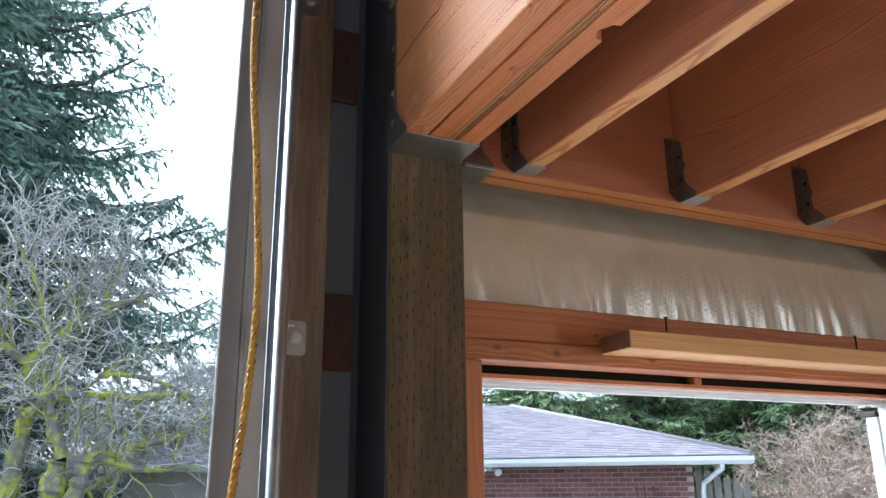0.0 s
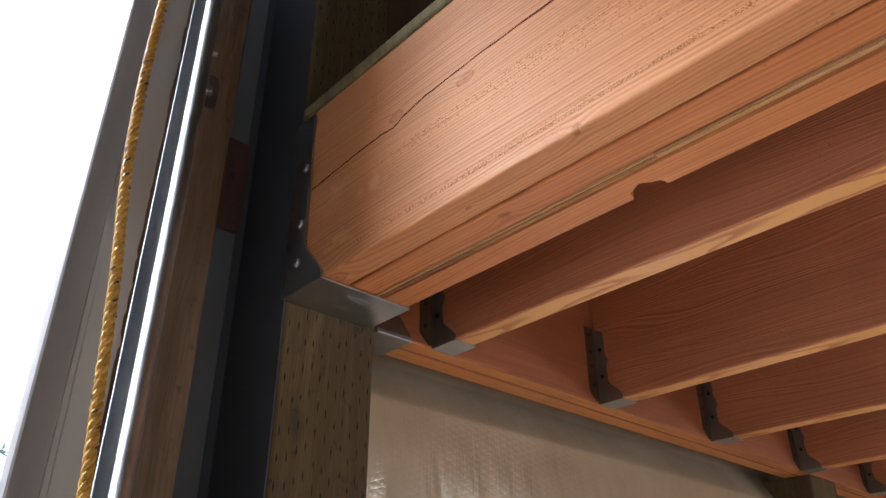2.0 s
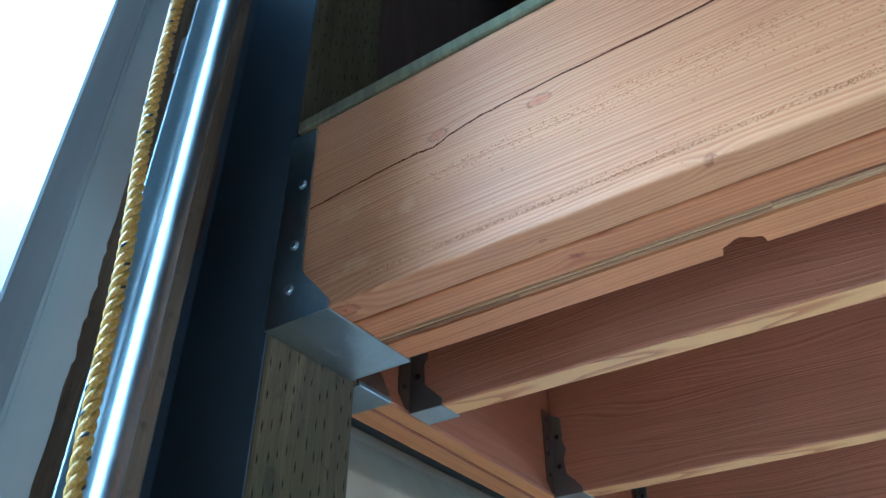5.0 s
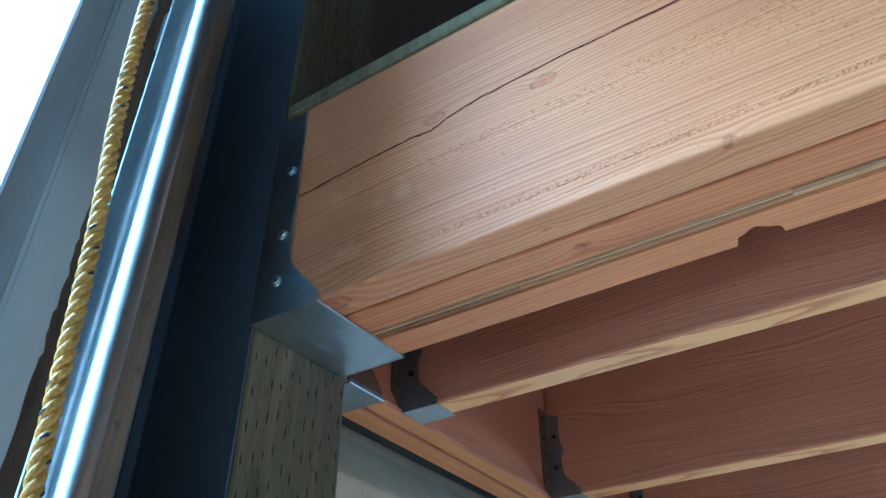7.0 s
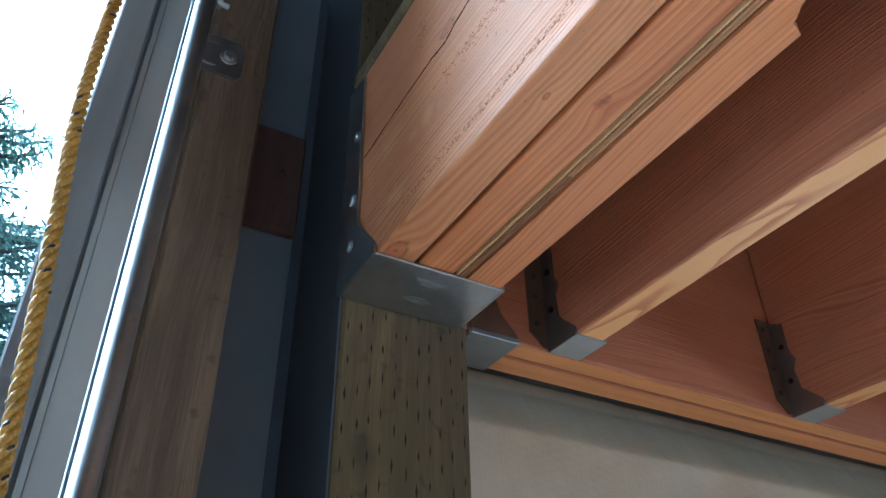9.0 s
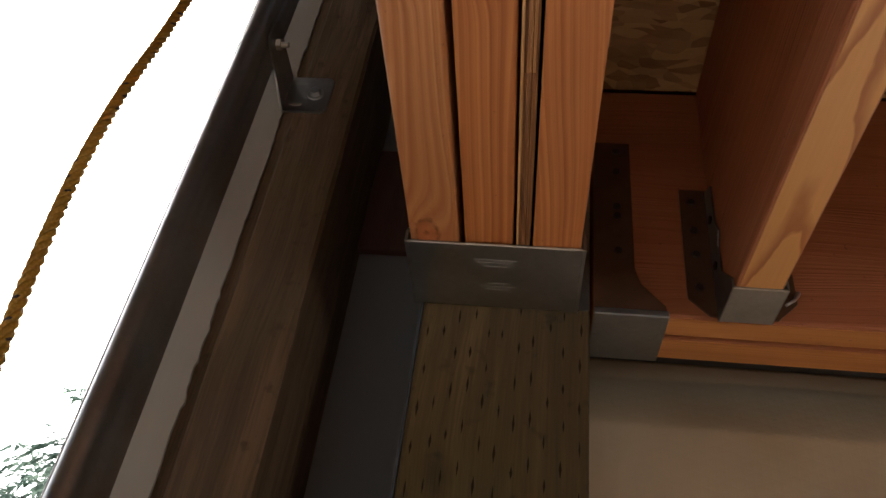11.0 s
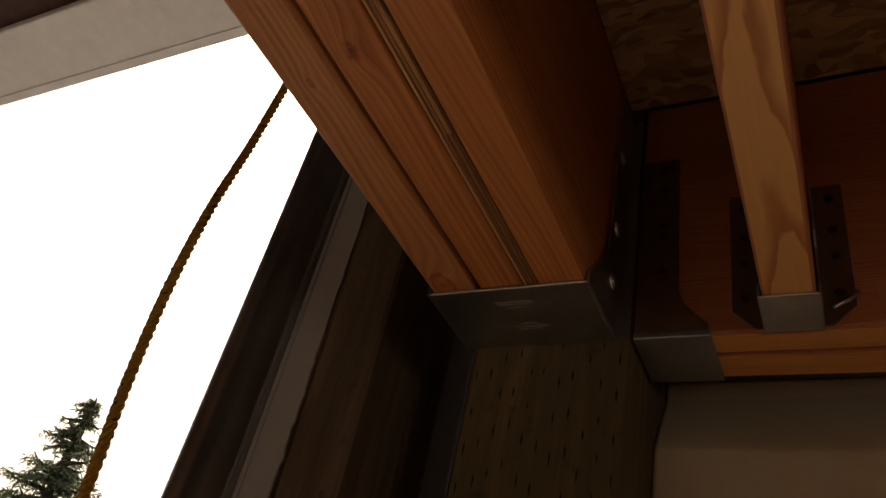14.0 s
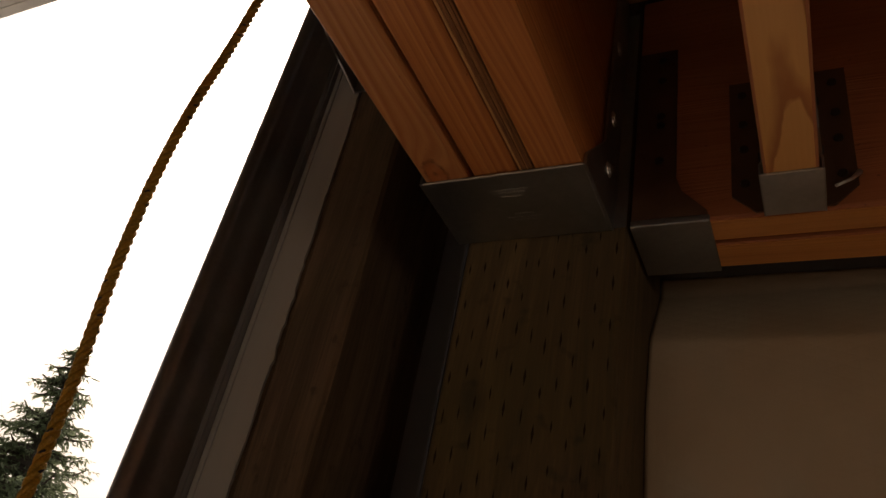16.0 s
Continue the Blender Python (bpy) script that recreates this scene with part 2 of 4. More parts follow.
fir_stud = wood("fir_stud", (0.58, 0.24, 0.09), (0.42, 0.13, 0.045), 2, 90.0, 0.6)
fir_stick = wood("fir_stick", (0.74, 0.43, 0.165), (0.56, 0.27, 0.085), 0, 100.0, 0.5)
end_grain = wood("end_grain", (0.2, 0.09, 0.05), (0.11, 0.045, 0.025), 0, 200.0, 0.6)
post_wood = treated("post_wood", (0.15, 0.1, 0.044), (0.05, 0.032, 0.015))
jamb_wood = treated("jamb_wood", (0.19, 0.122, 0.075), (0.05, 0.031, 0.02))
block_wood = treated("block_wood", (0.11, 0.05, 0.04), (0.06, 0.027, 0.022))
incised = plain("incised", (0.035, 0.024, 0.014), 0.9)
crack_dark = plain("crack_dark", (0.07, 0.018, 0.007), 0.95)
zinc = galvanised("zinc", 0.52, 0.34)
zinc_dull = galvanised("zinc_dull", 0.36, 0.42)
zinc_bracket = galvanised("zinc_bracket", 0.48, 0.36)
zinc_track = galvanised("zinc_track", 0.44, 0.47)
# brown stands in for dark surroundings reflected in hanger wings and face plate
zinc_reflect_brown = plain("zinc_reflect_brown", (0.13, 0.068, 0.04), 0.45, 0.4, vary=0.45, scale=45.0)
screw_steel = galvanised("screw_steel", 0.7, 0.42)
nail_steel = plain("nail_steel", (0.06, 0.05, 0.045), 0.5, 0.8)
pvc = plain("pvc", (0.82, 0.84, 0.82), 0.4, vary=0.12, scale=12.0, stretch=(3, 3, 0.3))
strip_pvc = plain("strip_pvc", (0.43, 0.42, 0.41), 0.45, vary=0.15, scale=12.0, stretch=(3, 3, 0.3))
casing_paint = plain("casing_paint", (0.275, 0.258, 0.262), 0.5, vary=0.25, scale=14.0, stretch=(4, 4, 0.3))
white_vinyl = plain("white_vinyl", (0.8, 0.8, 0.8), 0.35, vary=0.06)
stencil = plain("stencil", (0.5, 0.52, 0.51), 0.55)
wrap = plain("wrap", (0.155, 0.162, 0.18), 0.5, vary=0.2, scale=8.0)
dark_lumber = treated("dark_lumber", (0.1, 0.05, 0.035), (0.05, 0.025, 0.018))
drywall = plain("drywall", (0.5, 0.42, 0.34), 0.9, vary=0.15, scale=6.0)
concrete = plain("concrete", (0.5, 0.38, 0.27), 0.85, vary=0.3, scale=9.0)


def osb_mat():
    m = Mat("osb")
    v = m.n("ShaderNodeTexVoronoi", {"Vector": m.vec("MULTIPLY", m.vec("ADD", m.tc, m.vec("MULTIPLY", m.n("ShaderNodeTexNoise", {"Vector": m.tc, "Scale": 9.0}).outputs["Color"], (0.08, 0.08, 0.0))), (50, 120, 260)), "Scale": 1.0})
    c = m.n("ShaderNodeSeparateXYZ", {0: v.outputs["Color"]}).outputs[0]
    n = m.noise(30.0, 4.0, None, (1, 3, 1))
    col = m.ramp(m.math("ADD", m.math("MULTIPLY", c, 0.6), m.math("MULTIPLY", n, 0.4)), (0.15, (0.2, 0.1, 0.045)), (0.5, (0.42, 0.26, 0.12)), (0.85, (0.55, 0.36, 0.17)))
    m.bump(c, 0.6, 0.001)
    return m.done(col, 0.75)


def plastic_mat():
    """Tan scrim-reinforced facing of the insulation: glossy film with a fine diagonal net."""
    m = Mat("facing")
    sep = m.n("ShaderNodeSeparateXYZ", {0: m.tc}).outputs
    nets = []
    for a, b, gap in ((0.35, 1.0, 0.011), (-0.35, 1.0, 0.011), (1.0, 0.0, 0.0075)):
        t = m.math("ADD", m.math("MULTIPLY", sep[0], a), m.math("MULTIPLY", sep[2], b))
        nets.append(m.math("POWER", m.math("ABSOLUTE", m.math("SINE", m.math("MULTIPLY", t, 3.1416 / gap))), 0.25))
    net = m.math("MULTIPLY", m.math("MULTIPLY", nets[0], nets[1]), nets[2])
    n = m.noise(7.0, 3.0)
    col = m.ramp(n, (0.3, (0.45, 0.37, 0.27)), (0.7, (0.54, 0.46, 0.35)))
    crease = m.noise(3.0, 3.0, None, (7.0, 1, 1.2))
    m.bump(m.math("ADD", m.math("MULTIPLY", net, 0.16), m.math("MULTIPLY", crease, 1.3)), 0.5, 0.003)
    m.bsdf.inputs["IOR"].default_value = 1.8
    return m.done(col, 0.22)


osb = osb_mat()
facing = plastic_mat()

# ---- builders ----


def block(x0, x1, y0, y1, z0, z1, bevel=0.0, seg=1):
    bm = bmesh.new()
    bmesh.ops.create_cube(bm, size=1.0, matrix=Matrix.Translation(((x0 + x1) / 2, (y0 + y1) / 2, (z0 + z1) / 2)) @ Matrix.Diagonal((x1 - x0, y1 - y0, z1 - z0, 1)))
    if bevel:
        bmesh.ops.bevel(bm, geom=bm.edges[:], offset=bevel, segments=seg, profile=0.5, affect="EDGES")
    return bm


def tube(points, radius, sides=10, closed=True):
    """A round bar through the points."""
    bm = bmesh.new()
    pts = [Vector(p) for p in points]
    rings = []
    for i, p in enumerate(pts):
        d = (pts[min(i + 1, len(pts) - 1)] - pts[max(i - 1, 0)]).normalized()
        u = d.orthogonal().normalized() if not rings else (u - d * u.dot(d)).normalized()
        v = d.cross(u)
        r = radius[i] if isinstance(radius, (list, tuple)) else radius
        rings.append([bm.verts.new(p + (u * math.cos(a) + v * math.sin(a)) * r) for a in (2 * math.pi * k / sides for k in range(sides))])
    for a, b in zip(rings, rings[1:]):
        for k in range(sides):
            bm.faces.new((a[k], a[(k + 1) % sides], b[(k + 1) % sides], b[k])).smooth = True
    if closed:
        bm.faces.new(rings[0][::-1]), bm.faces.new(rings[-1])
    return bm


def extrude_profile(points, axis, a, b):
    """A closed outline drawn in the plane across the axis ('x','y','z'), drawn out from a to b."""
    bm = bmesh.new()
    place = {"x": lambda p, t: (t, p[0], p[1]), "y": lambda p, t: (p[0], t, p[1]), "z": lambda p, t: (p[0], p[1], t)}[axis]
    lo = [bm.verts.new(place(p, a)) for p in points]
    hi = [bm.verts.new(place(p, b)) for p in points]
    bm.faces.new(lo), bm.faces.new(hi)
    for i in range(len(points)):
        j = (i + 1) % len(points)
        bm.faces.new((lo[i], lo[j], hi[j], hi[i]))
    bmesh.ops.recalc_face_normals(bm, faces=bm.faces[:])
    return bm


def joined(*bms):
    out = bmesh.new()
    for b in bms:
        me = bpy.data.meshes.new("tmp")
        b.to_mesh(me)
        b.free()
        out.from_mesh(me)
        bpy.data.meshes.remove(me)
    return out


def mesh_of(name, bm, material, shift=None):
    if shift is not None:
        bmesh.ops.translate(bm, verts=bm.verts[:], vec=-Vector(shift))
    me = bpy.data.meshes.new(name)
    bm.to_mesh(me)
    bm.free()
    me.materials.append(material)
    return me


def thing(name, base, label, category, group="", kind=""):
    ob = new(name)
    ob.location = base
    ob.empty_display_size = 0.05
    return tagged(ob, label, category, group, kind)


def base_of(ob):
    p = Vector(ob.location)
    while ob.parent:
        ob = ob.parent
        p += Vector(ob.location)
    return p


def part(name, bm, material, parent, label=""):
    ob = new(name, mesh_of(name, bm, material, base_of(parent)))
    ob.parent = parent
    if label:
        ob["label"] = label
    return ob


def solid(name, bm, material, base, label, category, group="", kind=""):
    ob = new(name, mesh_of(name, bm, material, base))
    ob.location = base
    return tagged(ob, label, category, group, kind)


BEAM_Z, DECK_Z = 2.300, 2.566

# ---- building shell ----
# floor out of view; its warm tan is chosen to bounce light onto undersides
floor = solid("floor", block(-3.0, 3.4, -4.6, 1.32, -0.15, 0.0), concrete, (0, 0, 0), "tan concrete garage floor slab, unseen, tinted to bounce warm light", "floor", kind="structure")
# wall out of view; its opening is added to light the beam's outer face
solid("wall_west", joined(block(-3.1, -2.9, -4.6, -2.6, 0.0, 3.5), block(-3.1, -2.9, 0.4, 1.30, 0.0, 3.5), block(-3.1, -2.9, -2.6, 0.4, 2.5, 3.5), block(-3.1, -2.9, -2.6, 0.4, 0.0, 0.9)), drywall, (-3, -1.6, 0), "tan side wall, unseen, with a wide opening added for daylight", "wall", kind="structure")
solid("wall_east", joined(block(3.4, 3.55, -4.6, -2.1, 0.0, 3.5), block(3.4, 3.55, -0.7, 1.30, 0.0, 3.5), block(3.4, 3.55, -2.1, -0.7, 2.05, 3.5), block(3.4, 3.55, -2.1, -0.7, 0.0, 1.15)), drywall, (3.45, -1.6, 0), "tan interior garage side wall", "wall", kind="structure")
solid("wall_south", joined(block(-3.1, -2.4, -4.75, -4.6, 0.0, 3.5), block(1.0, 3.55, -4.75, -4.6, 0.0, 3.5), block(-2.4, 1.0, -4.75, -4.6, 2.25, 3.5)), drywall, (0, -4.7, 0), "tan interior garage back wall", "wall", kind="structure")
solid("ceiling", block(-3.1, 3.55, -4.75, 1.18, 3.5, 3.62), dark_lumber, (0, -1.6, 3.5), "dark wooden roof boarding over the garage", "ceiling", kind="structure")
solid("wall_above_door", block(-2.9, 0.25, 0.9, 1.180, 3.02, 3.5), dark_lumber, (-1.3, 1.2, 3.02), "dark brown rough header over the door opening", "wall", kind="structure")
solid("wall_beside_door", block(-2.9, -2.5, 1.16, 1.30, 0.0, 3.02), drywall, (-2.7, 1.2, 0), "tan wall beside the door opening", "wall", kind="structure")
wallb = block(0.2505, 3.4, 1.30, 1.33, 0.0, 1.0)
wallb = joined(wallb, block(0.2505, 0.64, 1.30, 1.33, 1.0, 1.99), block(1.885, 3.4, 1.30, 1.33, 1.0, 1.99), block(0.2505, 3.4, 1.34, 1.37, 1.950, 3.5), block(0.2505, 3.4, 1.30, 1.34, 2.05, 3.5))
solid("wall_north", wallb, wrap, (1.8, 1.31, 0), "grey sheathing wrapped outer wall behind the framing", "wall", kind="structure")
solid("wall_lower", block(0.575, 3.4, 1.24, 1.30, 0.0, 1.0), drywall, (1.8, 1.27, 0), "tan wall under the window", "wall", kind="structure")
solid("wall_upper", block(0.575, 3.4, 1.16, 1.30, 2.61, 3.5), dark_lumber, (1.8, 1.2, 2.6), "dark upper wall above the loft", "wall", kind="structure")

# ---- door jamb side ----
# the post stands proud of the painted board; its worn arris is uneven along the height
def worn_post(x0, x1, y0, y1, z1, seed):
    bm = bmesh.new()
    n, rings = 260, []
    for i in range(n + 1):
        z = z1 * i / n
        e = 0.0022 * noise.noise((seed, 0.0, z * 9)) + 0.0012 * noise.noise((seed, 3.0, z * 40)) + 0.005 * max(0.0, noise.noise((seed, 7.0, z * 6)) - 0.35)
        f = 0.0012 * noise.noise((seed, 11.0, z * 14))
        outline = [(x0, y1), (x0, y0 + 0.003), (x0 + 0.003 + f, y0), (x1 - 0.004 - abs(e), y0), (x1 + min(0.0, e) - 0.001, y0 + 0.004), (x1, y1)]
        rings.append([bm.verts.new((x, y, z)) for x, y in outline])
    for a, b in zip(rings, rings[1:]):
        for k in range(6):
            bm.faces.new((a[k], a[(k + 1) % 6], b[(k + 1) % 6], b[k]))
    bm.faces.new(rings[0][::-1]), bm.faces.new(rings[-1])
    bmesh.ops.recalc_face_normals(bm, faces=bm.faces[:])
    return bm


jamb = solid("jamb_post", joined(worn_post(0.2625, 0.3290, 1.160, 1.300, 3.02, 2.0), block(0.2440, 0.2624, 1.1768, 1.2995, 0.0, 3.02)), jamb_wood, (0.29, 1.23, 0), "brown treated wooden jamb post with rough face", "post")
for z0, z1, nail_x in ((2.447, 2.600, 0.392), (1.935, 2.070, 0.372)):
    blk = thing("blocking", (0.38, 1.25, z0), "reddish brown wooden block between the posts", "blocking", "blocks between posts")
    part("timber", block(0.3292, 0.4186, 1.286, 1.2995, z0, z1, 0.002), block_wood, blk)
    nail_bm = bmesh.new()
    bmesh.ops.create_cone(nail_bm, cap_ends=True, segments=12, radius1=0.0034, radius2=0.003, depth=0.002, matrix=Matrix.Translation((nail_x, 1.2852, (z0 + z1) / 2 + 0.012)) @ Matrix.Rotation(radians(90), 4, "X"))
    part("nail_head", nail_bm, nail_steel, blk, "dark nail head")

# white jamb board with a ragged caulked edge
rng = random.Random(4)
edge = []
z = 0.0
while z < 3.0:
    edge.append((0.2455 + rng.uniform(-0.0006, 0.0006) + 0.0022 * noise.noise((0, 0, z * 18)) + (0.002 if rng.random() < 0.08 else 0.0), z))
    z += rng.uniform(0.004, 0.014)
prof = [(0.2105, 0.0)] + edge + [(0.2105, 3.0)]
solid("jamb_board", joined(extrude_profile(prof, "y", 1.1738, 1.1766), block(0.2038, 0.2098, 1.1725, 1.1766, 0.0, 3.0, 0.0006)), strip_pvc, (0.23, 1.15, 0), "white painted jamb board with a ragged caulked edge", "trim", kind="structure")
solid("jamb_casing", joined(block(0.170, 0.2005, 1.158, 1.170, 0.0, 3.0, 0.002), block(0.1975, 0.2005, 1.1695, 1.2995, 0.0, 3.0), block(0.2005, 0.2438, 1.1768, 1.2995, 0.0, 3.0)), casing_paint, (0.19, 1.2, 0), "grey-brown painted outer door casing", "trim", kind="structure")
solid("head_jamb", joined(block(-2.5, 0.2, 1.035, 1.187, 3.0, 3.0195, 0.004, 2), block(-2.5, 0.2, 1.165, 1.172, 2.997, 3.0)), pvc, (-1.1, 1.1, 3.0), "white painted board along the head of the opening", "trim", kind="structure")

# ---- door track: bent galvanised channel with brackets ----


def channel(outline, thick):
    """Closed outline of a bent sheet that follows the open line."""
    pts = [Vector(p) for p in outline]
    side = []
    for i, p in enumerate(pts):
        d = (pts[min(i + 1, len(pts) - 1)] - pts[max(i - 1, 0)]).normalized()
        side.append(p + Vector((-d.y, d.x)) * thick)
    return [tuple(p) for p in pts] + [tuple(p) for p in reversed(side)]


def arc(cx, cy, r, a0, a1, n=8):
    return [(cx + r * math.cos(radians(a0 + (a1 - a0) * i / n)), cy + r * math.sin(radians(a0 + (a1 - a0) * i / n))) for i in range(n + 1)]


track = thing("door_track", (0.235, 1.09, 0.02), "galvanised steel vertical garage door track", "door track")
line = [(0.2330, 1.0775)] + arc(0.2396, 1.0715, 0.0092, 150, 350, 14) + [(0.2476, 1.0760), (0.2470, 1.0880), (0.2492, 1.0905)] + arc(0.2422, 1.1100, 0.0074, 0, 90, 5) + [(0.2320, 1.1174), (0.2300, 1.1150)]
rail_bm = extrude_profile(channel(line, 0.0018), "z", 0.02, 2.98)
for f in rail_bm.faces:
    f.smooth = len(f.verts) == 4
rail = part("rail", rail_bm, zinc_track, track)


def bracket(zc):
    r = 0.008
    leg = [(1.1597, zc - 0.022), (1.1597, zc + 0.031)] + [(1.088 + r * math.cos(radians(a)), zc + 0.034 - r + r * math.sin(radians(a))) for a in (90, 120, 150, 180)] + [(1.080 + r * (1 - math.cos(radians(a))), zc + 0.004 - r * math.sin(radians(a))) for a in (0, 30, 60)]
    r = 0.007
    face = [(0.2515, zc - 0.022), (0.299 - r, zc - 0.022)] + [(0.299 - r + r * math.sin(radians(a)), zc - 0.022 + r - r * math.cos(radians(a))) for a in (20, 45, 70, 90)] + [(0.299 - r + r * math.cos(radians(a)), zc + 0.031 - r + r * math.sin(radians(a))) for a in (0, 30, 60, 90)] + [(0.2515, zc + 0.031)]
    angle = part("angle_bracket", joined(extrude_profile(leg, "x", 0.2497, 0.2520), extrude_profile(face, "y", 1.1568, 1.1597)), zinc_bracket, track, "galvanised angle bracket")
    bm = bmesh.new()
    bmesh.ops.create_cone(bm, cap_ends=True, segments=6, radius1=0.0065, radius2=0.0058, depth=0.006, matrix=Matrix.Translation((0.283, 1.1535, zc + 0.005)) @ Matrix.Rotation(radians(90), 4, "X"))
    bmesh.ops.create_cone(bm, cap_ends=True, segments=16, radius1=0.0095, radius2=0.009, depth=0.0015, matrix=Matrix.Translation((0.283, 1.1562, zc + 0.005)) @ Matrix.Rotation(radians(90), 4, "X"))
    part("lag_screw", bm, screw_steel, angle)
    bm = bmesh.new()
    bmesh.ops.create_cone(bm, cap_ends=True, segments=6, radius1=0.006, radius2=0.006, depth=0.005, matrix=Matrix.Translation((0.2545, 1.098, zc + 0.012)) @ Matrix.Rotation(radians(90), 4, "Y"))
    bmesh.ops.create_cone(bm, cap_ends=True, segments=10, radius1=0.003, radius2=0.003, depth=0.014, matrix=Matrix.Translation((0.2575, 1.098, zc + 0.012)) @ Matrix.Rotation(radians(90), 4, "Y"))
    part("bolt", bm, screw_steel, angle)
    part("slot", extrude_profile([(1.118 + 0.008 * math.cos(a), zc - 0.004 + 0.0025 * math.sin(a)) for a in (k * math.pi / 6 for k in range(12))], "x", 0.2520, 0.2523), stencil, angle)
    for dz in (-0.012, 0.021):
        part("slot", extrude_profile([(0.264 + 0.007 * math.cos(a), zc + dz + 0.0022 * math.sin(a)) for a in (k * math.pi / 6 for k in range(12))], "y", 1.1563, 1.1568), stencil, angle)


for zc in (0.75, 1.362, 1.958, 2.548):
    bracket(zc)

# ---- rope ----
ROPE = [(0.130, 1.030, 1.28), (0.150, 1.03, 1.50), (0.168, 1.03, 1.64), (0.181, 1.03, 1.76), (0.192, 1.03, 1.88), (0.196, 1.03, 2.00), (0.190, 1.03, 2.10), (0.1815, 1.026, 2.20), (0.172, 1.028, 2.30), (0.169, 1.033, 2.40), (0.1715, 1.042, 2.50), (0.175, 1.047, 2.60), (0.178, 1.050, 2.70), (0.182, 1.053, 2.85), (0.186, 1.055, 3.0)]


def smooth_path(keys, n):
    out = []
    for i in range(n):
        u = i / (n - 1) * (len(keys) - 1)
        k = min(int(u), len(keys) - 2)
        f = u - k
        p0, p1, p2, p3 = (Vector(keys[max(0, min(len(keys) - 1, k + d))]) for d in (-1, 0, 1, 2))
        out.append(0.5 * (2 * p1 + (p2 - p0) * f + (2 * p0 - 5 * p1 + 4 * p2 - p3) * f * f + (3 * p1 - p0 - 3 * p2 + p3) * f ** 3))
    return out


def rope_mat(name, color, fleck):
    m = Mat(name)
    n = m.noise(500.0, 3.0)
    col = m.ramp(n, (0.3, tuple(c * 0.6 for c in color)), (0.6, color), (0.85, fleck))
    m.bump(n, 0.5, 0.0006)
    glow = m.n("ShaderNodeBsdfTranslucent", {"Color": col})
    both = m.n("ShaderNodeMixShader", {0: 0.3, 1: m.bsdf.outputs[0], 2: glow.outputs[0]})
    m.nt.links.new(both.outputs[0], m.nt.nodes["Material Output"].inputs["Surface"])
    return m.done(col, 0.45)


rope_yellow = rope_mat("rope_yellow", (0.62, 0.36, 0.05), (0.75, 0.62, 0.35))
rope_dark = rope_mat("rope_dark", (0.04, 0.035, 0.05), (0.1, 0.09, 0.1))
rope = thing("pull_rope", (0.19, 1.02, 1.3), "twisted yellow plastic pull rope with dark flecks", "rope")
spine = smooth_path(ROPE, 760)
for s in range(3):
    pts = []
    for i, p in enumerate(spine):
        a = i * 2 * math.pi / 14.0 + s * 2 * math.pi / 3
        pts.append(p + Vector((math.cos(a), math.sin(a), 0)) * 0.0027)
    part("strand", tube(pts, 0.0029, 7), rope_yellow, rope)
    flecks = []
    for i in range(5 + s * 7, len(pts) - 6, 23):
        a = i * 2 * math.pi / 14.0 + s * 2 * math.pi / 3
        seg = [spine[i + k] + Vector((math.cos(a + k * 2 * math.pi / 14.0), math.sin(a + k * 2 * math.pi / 14.0), 0)) * 0.0047 for k in range(4)]
        flecks.append(tube(seg, [0.0004, 0.0013, 0.0013, 0.0004], 6))
    tagged(part("tracer_yarn", joined(*flecks), rope_dark, rope, "dark tracer yarn flecks"), kind="stuff")

# ---- corner post with incised face ----


def incisions(x0, x1, y, z0, z1, seed):
    """Rows of short upright slits, staggered, as pressed into treated lumber."""
    r = random.Random(seed)
    verts, faces = [], []
    cols = int((x1 - x0) / 0.0125)
    for c in range(cols):
        x = x0 + 0.008 + c * 0.0125
        z = z0 + (c % 3) * 0.012 + r.uniform(0, 0.006)
        while z < z1 - 0.02:
            if r.random() > 0.08:
                h, w = r.uniform(0.0048, 0.0085), r.uniform(0.0007, 0.0012)
                xx = x + r.uniform(-0.0012, 0.0012)
                k = len(verts)
                verts += [(xx, y - 0.0004, z), (xx + w, y - 0.0004, z + h), (xx, y - 0.0004, z + 2 * h), (xx - w, y - 0.0004, z + h), (xx, y + 0.002, z + h)]
                faces += [(k, k + 1, k + 2, k + 3), (k, k + 4, k + 1), (k + 1, k + 4, k + 2), (k + 2, k + 4, k + 3), (k + 3, k + 4, k)]
            z += 0.034 + r.uniform(-0.003, 0.003)
    me = bpy.data.meshes.new("incisions")
    me.from_pydata(verts, [], faces)
    me.materials.append(incised)
    return me


def post(x0, x1, top, label, seed, low=0.9):
    p = thing("post", ((x0 + x1) / 2, 1.23, 0.0), label, "post", "wooden posts")
    part("timber", block(x0, x1, 1.160, 1.2995, 0.0, top, 0.004, 2), post_wood, p)
    ob = new("incised_pattern", incisions(x0, x1, 1.160, low, top - 0.03, seed))
    ob.matrix_world = Matrix.Identity(4)
    ob.parent = p
    ob.matrix_parent_inverse = Matrix.Translation(p.location).inverted()
    tagged(ob, "short dark incised slits", kind="stuff")
    return p


post(0.4340, 0.5750, 3.5, "olive-brown pressure-treated post with incised face carrying the beam", 3)
# dark sheets put in for the shade on the post's side and gap back
solid("post_flashing", joined(block(0.4318, 0.4338, 1.162, 1.2990, 0.0, 3.495), block(0.4190, 0.4317, 1.2975, 1.2990, 0.0, 3.495)), plain("gap_shade", (0.06, 0.067, 0.088), 0.7, vary=0.4, scale=10.0), (0.433, 1.23, 0.0), "dark sheet standing in for shade on the hidden side of the post", "flashing", kind="structure")
